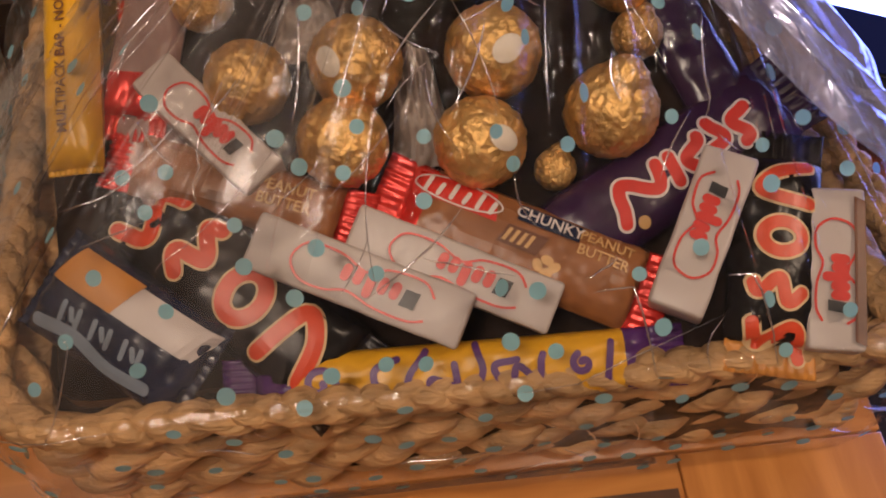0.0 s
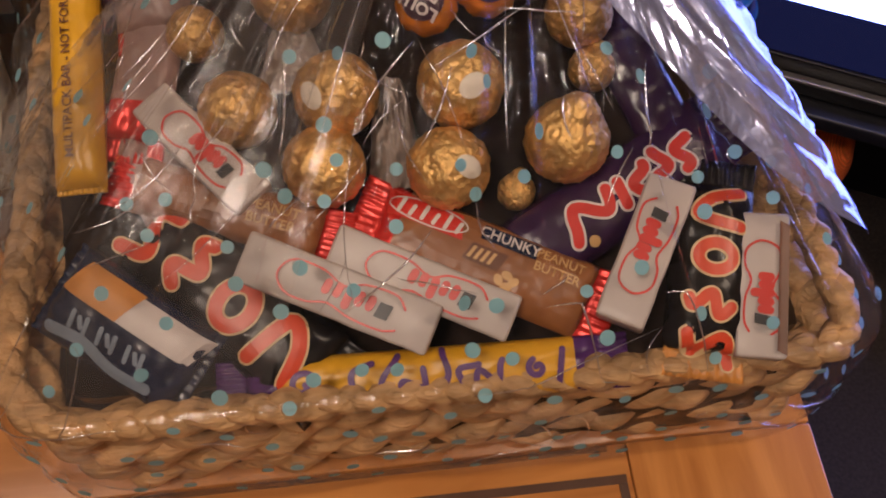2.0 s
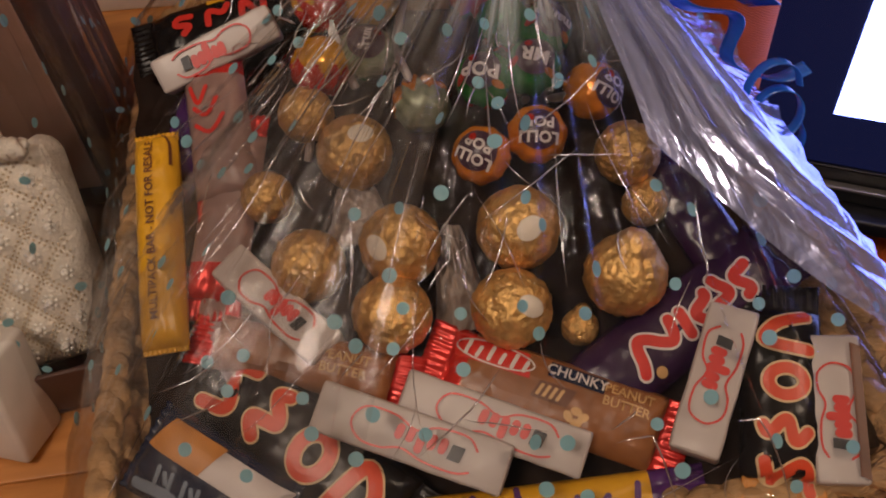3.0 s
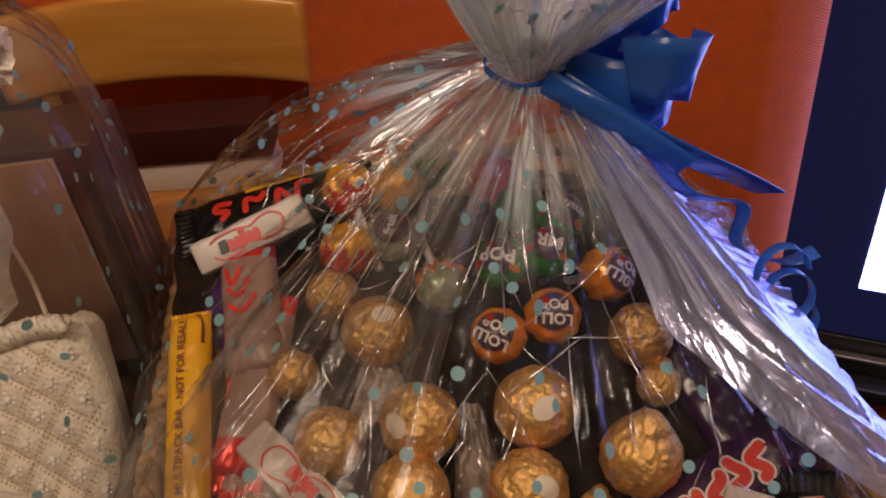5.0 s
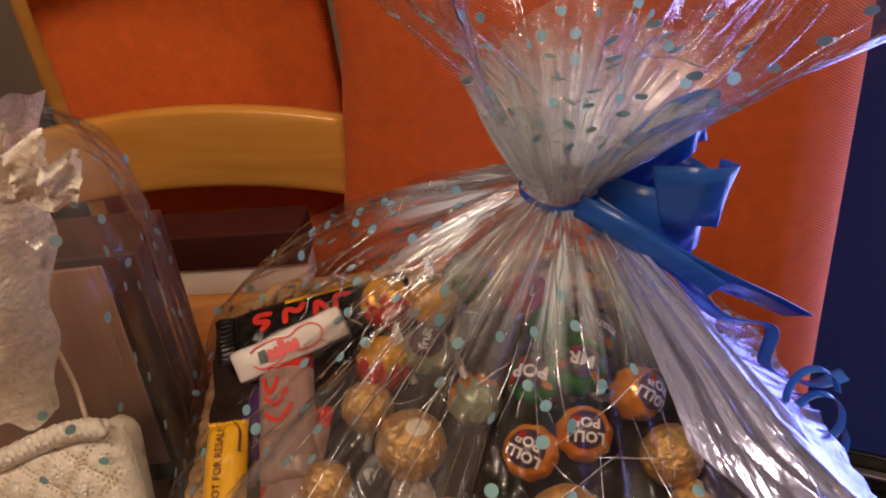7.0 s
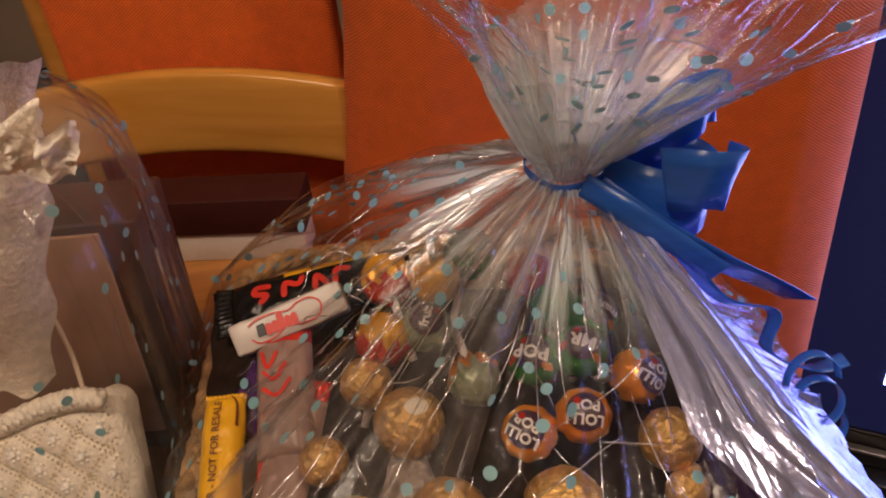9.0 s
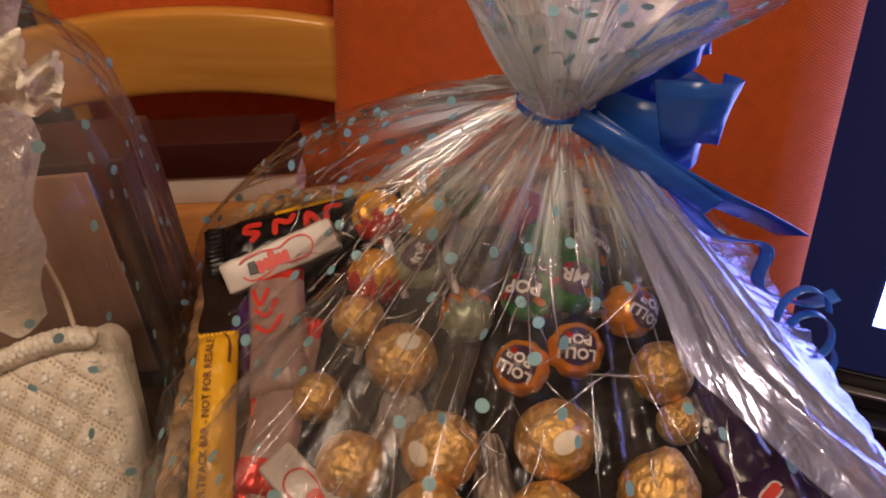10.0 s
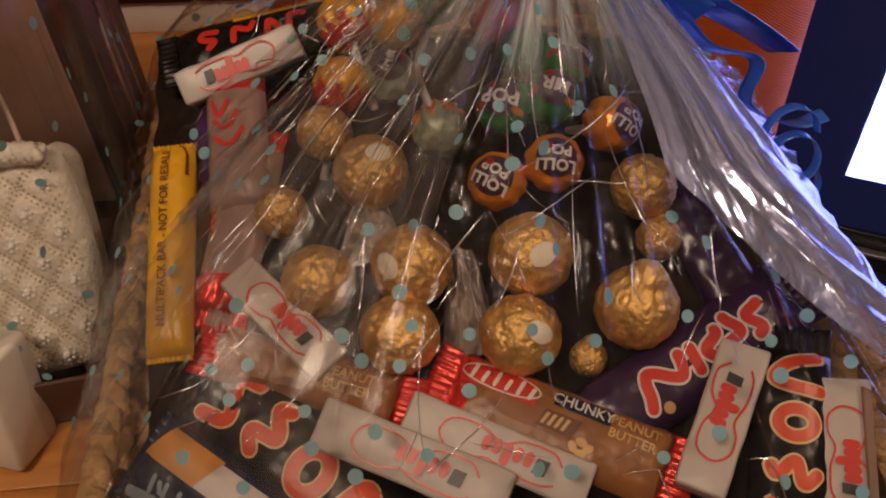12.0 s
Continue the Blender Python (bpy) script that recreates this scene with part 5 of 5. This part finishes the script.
part("front_panel", grid_mesh(150, 150, lambda u, v: purse_shape((u - 0.5) * PW, purse_depth(u, v), v * PH)), IVORY, purse, "quilted ivory satin face")
bm = box(-PW / 2 * 0.97, PW / 2 * 0.97, 0.0, 0.028, 0.004, PH, 0.008, 3)
for v in bm.verts:
    v.co = purse_shape(*v.co)
part("back_panel", bm, IVORY, purse)
bm_bead = bmesh.new()
bmesh.ops.create_icosphere(bm_bead, subdivisions=1, radius=0.0021)
for k in range(7):
    a = k * 2 * math.pi / 7
    bmesh.ops.create_icosphere(bm_bead, subdivisions=1, radius=0.0010, matrix=Matrix.Translation((0.0032 * math.cos(a), 0.0006, 0.0032 * math.sin(a))))
bead_me = bpy.data.meshes.new("bead")
bm_bead.to_mesh(bead_me)
bm_bead.free()
bead_me.materials.append(PEARL)
for i in range(-9, 10):
    for j in range(-9, 10):
        x, z_ = (i + j + 1) * QUILT / 2, (i - j) * QUILT / 2
        if abs(x) < PW * 0.46 and 0.006 < z_ < PH - 0.010:
            o = new("bead", bead_me)
            o.parent, o.matrix_basis = purse, Matrix.Translation(purse_shape(x, purse_depth(x / PW + 0.5, z_ / PH) - 0.0008, z_))
small_bm = bmesh.new()
for i in range(-16, 17):
    for sgn in (-1, 1):
        for k in range(-34, 35):
            for side in (-0.0008, 0.0008):
                x = k * 0.0018 + side
                z_ = sgn * (k * 0.0018) + i * QUILT + sgn * -side
                if abs(x) < PW * 0.47 and 0.004 < z_ < PH - 0.004:
                    bmesh.ops.create_icosphere(small_bm, subdivisions=1, radius=0.0007, matrix=Matrix.Translation(purse_shape(x, purse_depth(x / PW + 0.5, z_ / PH) - 0.0003, z_)))
tagged(part("seed_beads", small_bm, SEED, purse, "tiny gold beads along the quilting lines", smooth=False), kind="stuff")
for strand in range(2):
    pts = [purse_shape(-PW * 0.48 + PW * 0.96 * k / 120, -0.008 + 0.0028 * math.cos(k * 0.9 + strand * math.pi), PH + 0.001 + 0.0028 * math.sin(k * 0.9 + strand * math.pi)) for k in range(121)]
    part("corded_edge", tube(pts, 0.0032, 7), IVORY, purse, "twisted ivory cord edging")
HANDLE = [(0.050, 0.0, PH + 0.004), (0.046, 0.006, PH + 0.030), (0.034, 0.012, PH + 0.062), (0.012, 0.018, PH + 0.088), (-0.02, 0.022, PH + 0.100)]
part("handle", tube(spline(HANDLE, 12), 0.0013, 8), CORD, purse, "thin pale cord handle")

lace = thing("lace_cloth", pose(-0.240, 0.266, 0.948, 0, 22, -6), "crumpled ivory lace cloth hanging inside the gift bag", "cloth")


def lace_f(u, v):
    a = (u - 0.5) * 2
    x = a * 0.042 * (1 - 0.15 * v) + 0.010 * noise.noise(Vector((v * 3, 0, 2)))
    z_ = -0.070 + v * 0.185
    return (x, -0.030 * math.sqrt(max(0, 1 - a * a)) + 0.010 * noise.noise(Vector((u * 5, v * 6, 1))), z_ + 0.008 * noise.noise(Vector((u * 8, v * 3, 6))))


part("cloth", grid_mesh(60, 80, lace_f), LACE, lace)
part("frill", grid_mesh(60, 20, lambda u, v: (0.014 + 0.052 * u, -0.034 + 0.006 * math.sin(u * 26 + v * 3) * (0.3 + v) + 0.006 * noise.noise(Vector((u * 6, v * 6, 3))), 0.098 + 0.006 * u + 0.034 * (v - 0.5) * (1 - 0.35 * u) + 0.003 * math.sin(u * 21))), LACE, lace, "gathered lace frill")
card = thing("gift_card_box", pose(-0.262, 0.308, 0.75, -5, 0, 6), "dark brown box behind the purse inside the gift bag", "box")
part("body", box(-0.075, 0.068, 0.0, 0.05, 0.0, 0.165, 0.002), BROWN_DARK, card)
part("paler_panel", box(-0.074, 0.048, -0.0035, -0.0006, 0.02, 0.160, 0.001), BROWN_CARD, card, "paler brown panel")
juice = thing("drink_carton", pose(-0.230, 0.150, 0.755, -14, 0, -12), "white carton with an orange slice print", "carton")
part("carton", box(-0.05, 0.016, 0.0, 0.03, 0.0, 0.066, 0.003), WHITE_CARD, juice)
front = lambda x, y: 0.0
bmj = disc(0.001, 0.049, 0.014, 0.014, front, 0.0006, 0, 28)
part("orange_print", bmj, ORANGE_PRINT, juice, "orange slice print", pose(0, 0, 0, 90), smooth=False)
b = bmesh.new()
for k in range(8):
    a = k * math.pi / 4
    disc(0.001 + 0.0078 * math.cos(a), 0.049 + 0.0078 * math.sin(a), 0.0052, 0.0026, front, 0.0011, a, 12, b)
part("slice_print", b, YELLOW, juice, "paler slice segments", pose(0, 0, 0, 90), smooth=False)

BAGC = Vector((-0.297, 0.268, 0.75))


def bag(f, s):
    a = 2 * math.pi * f
    ca, sa = math.cos(a), math.sin(a)
    q = lambda t: math.copysign(abs(t) ** 0.6, t)
    top = max(0, (s - 0.60) / 0.40)
    w = 0.118 * (1 - top ** 4) ** 0.5 + 0.004
    d = (0.118 - 0.035 * s) * (1 - top ** 4) ** 0.5 + 0.004
    fold = 0.004 * noise.noise(Vector((f * 26, s * 2.0, 9))) + 0.6 * crease(f + 0.37, min(1, s))
    x, y = q(ca) * (w + fold), q(sa) * (d + fold)
    p = BAGC + Matrix.Rotation(radians(14), 3, "Z") @ Vector((x, y + 0.012 * s, 0.004 + 0.262 * s - 0.004 * top))
    return p


tray = thing("gift_tray", pose(BAGC.x, BAGC.y, 0.751, 0, 0, 14), "shallow dark brown card tray under the purse in the gift bag", "tray")
part("base", box(-0.106, 0.106, -0.110, 0.104, 0.0, 0.003, 0.0008), BROWN_DARK, tray)
for x0, x1, y0, y1 in ((-0.106, -0.1035, -0.107, 0.101), (0.1035, 0.106, -0.107, 0.101), (-0.106, 0.106, -0.110, -0.1075), (-0.106, 0.106, 0.1015, 0.104)):
    part("side", box(x0, x1, y0, y1, 0.0031, 0.034, 0.0008), BROWN_DARK, tray)
bagt = thing("cellophane_bag", Matrix.Identity(4), "clear cellophane gift bag with pale blue dots round a purse", "cellophane")
part("film", grid_mesh(420, 50, lambda u, v: bag(u, v), True), FILM_BAG, bagt)
tagged(part("printed_dots", dots(bag, 190, 0.02, 0.97, 9), DOT, bagt, "pale blue printed dots", smooth=False), kind="stuff")
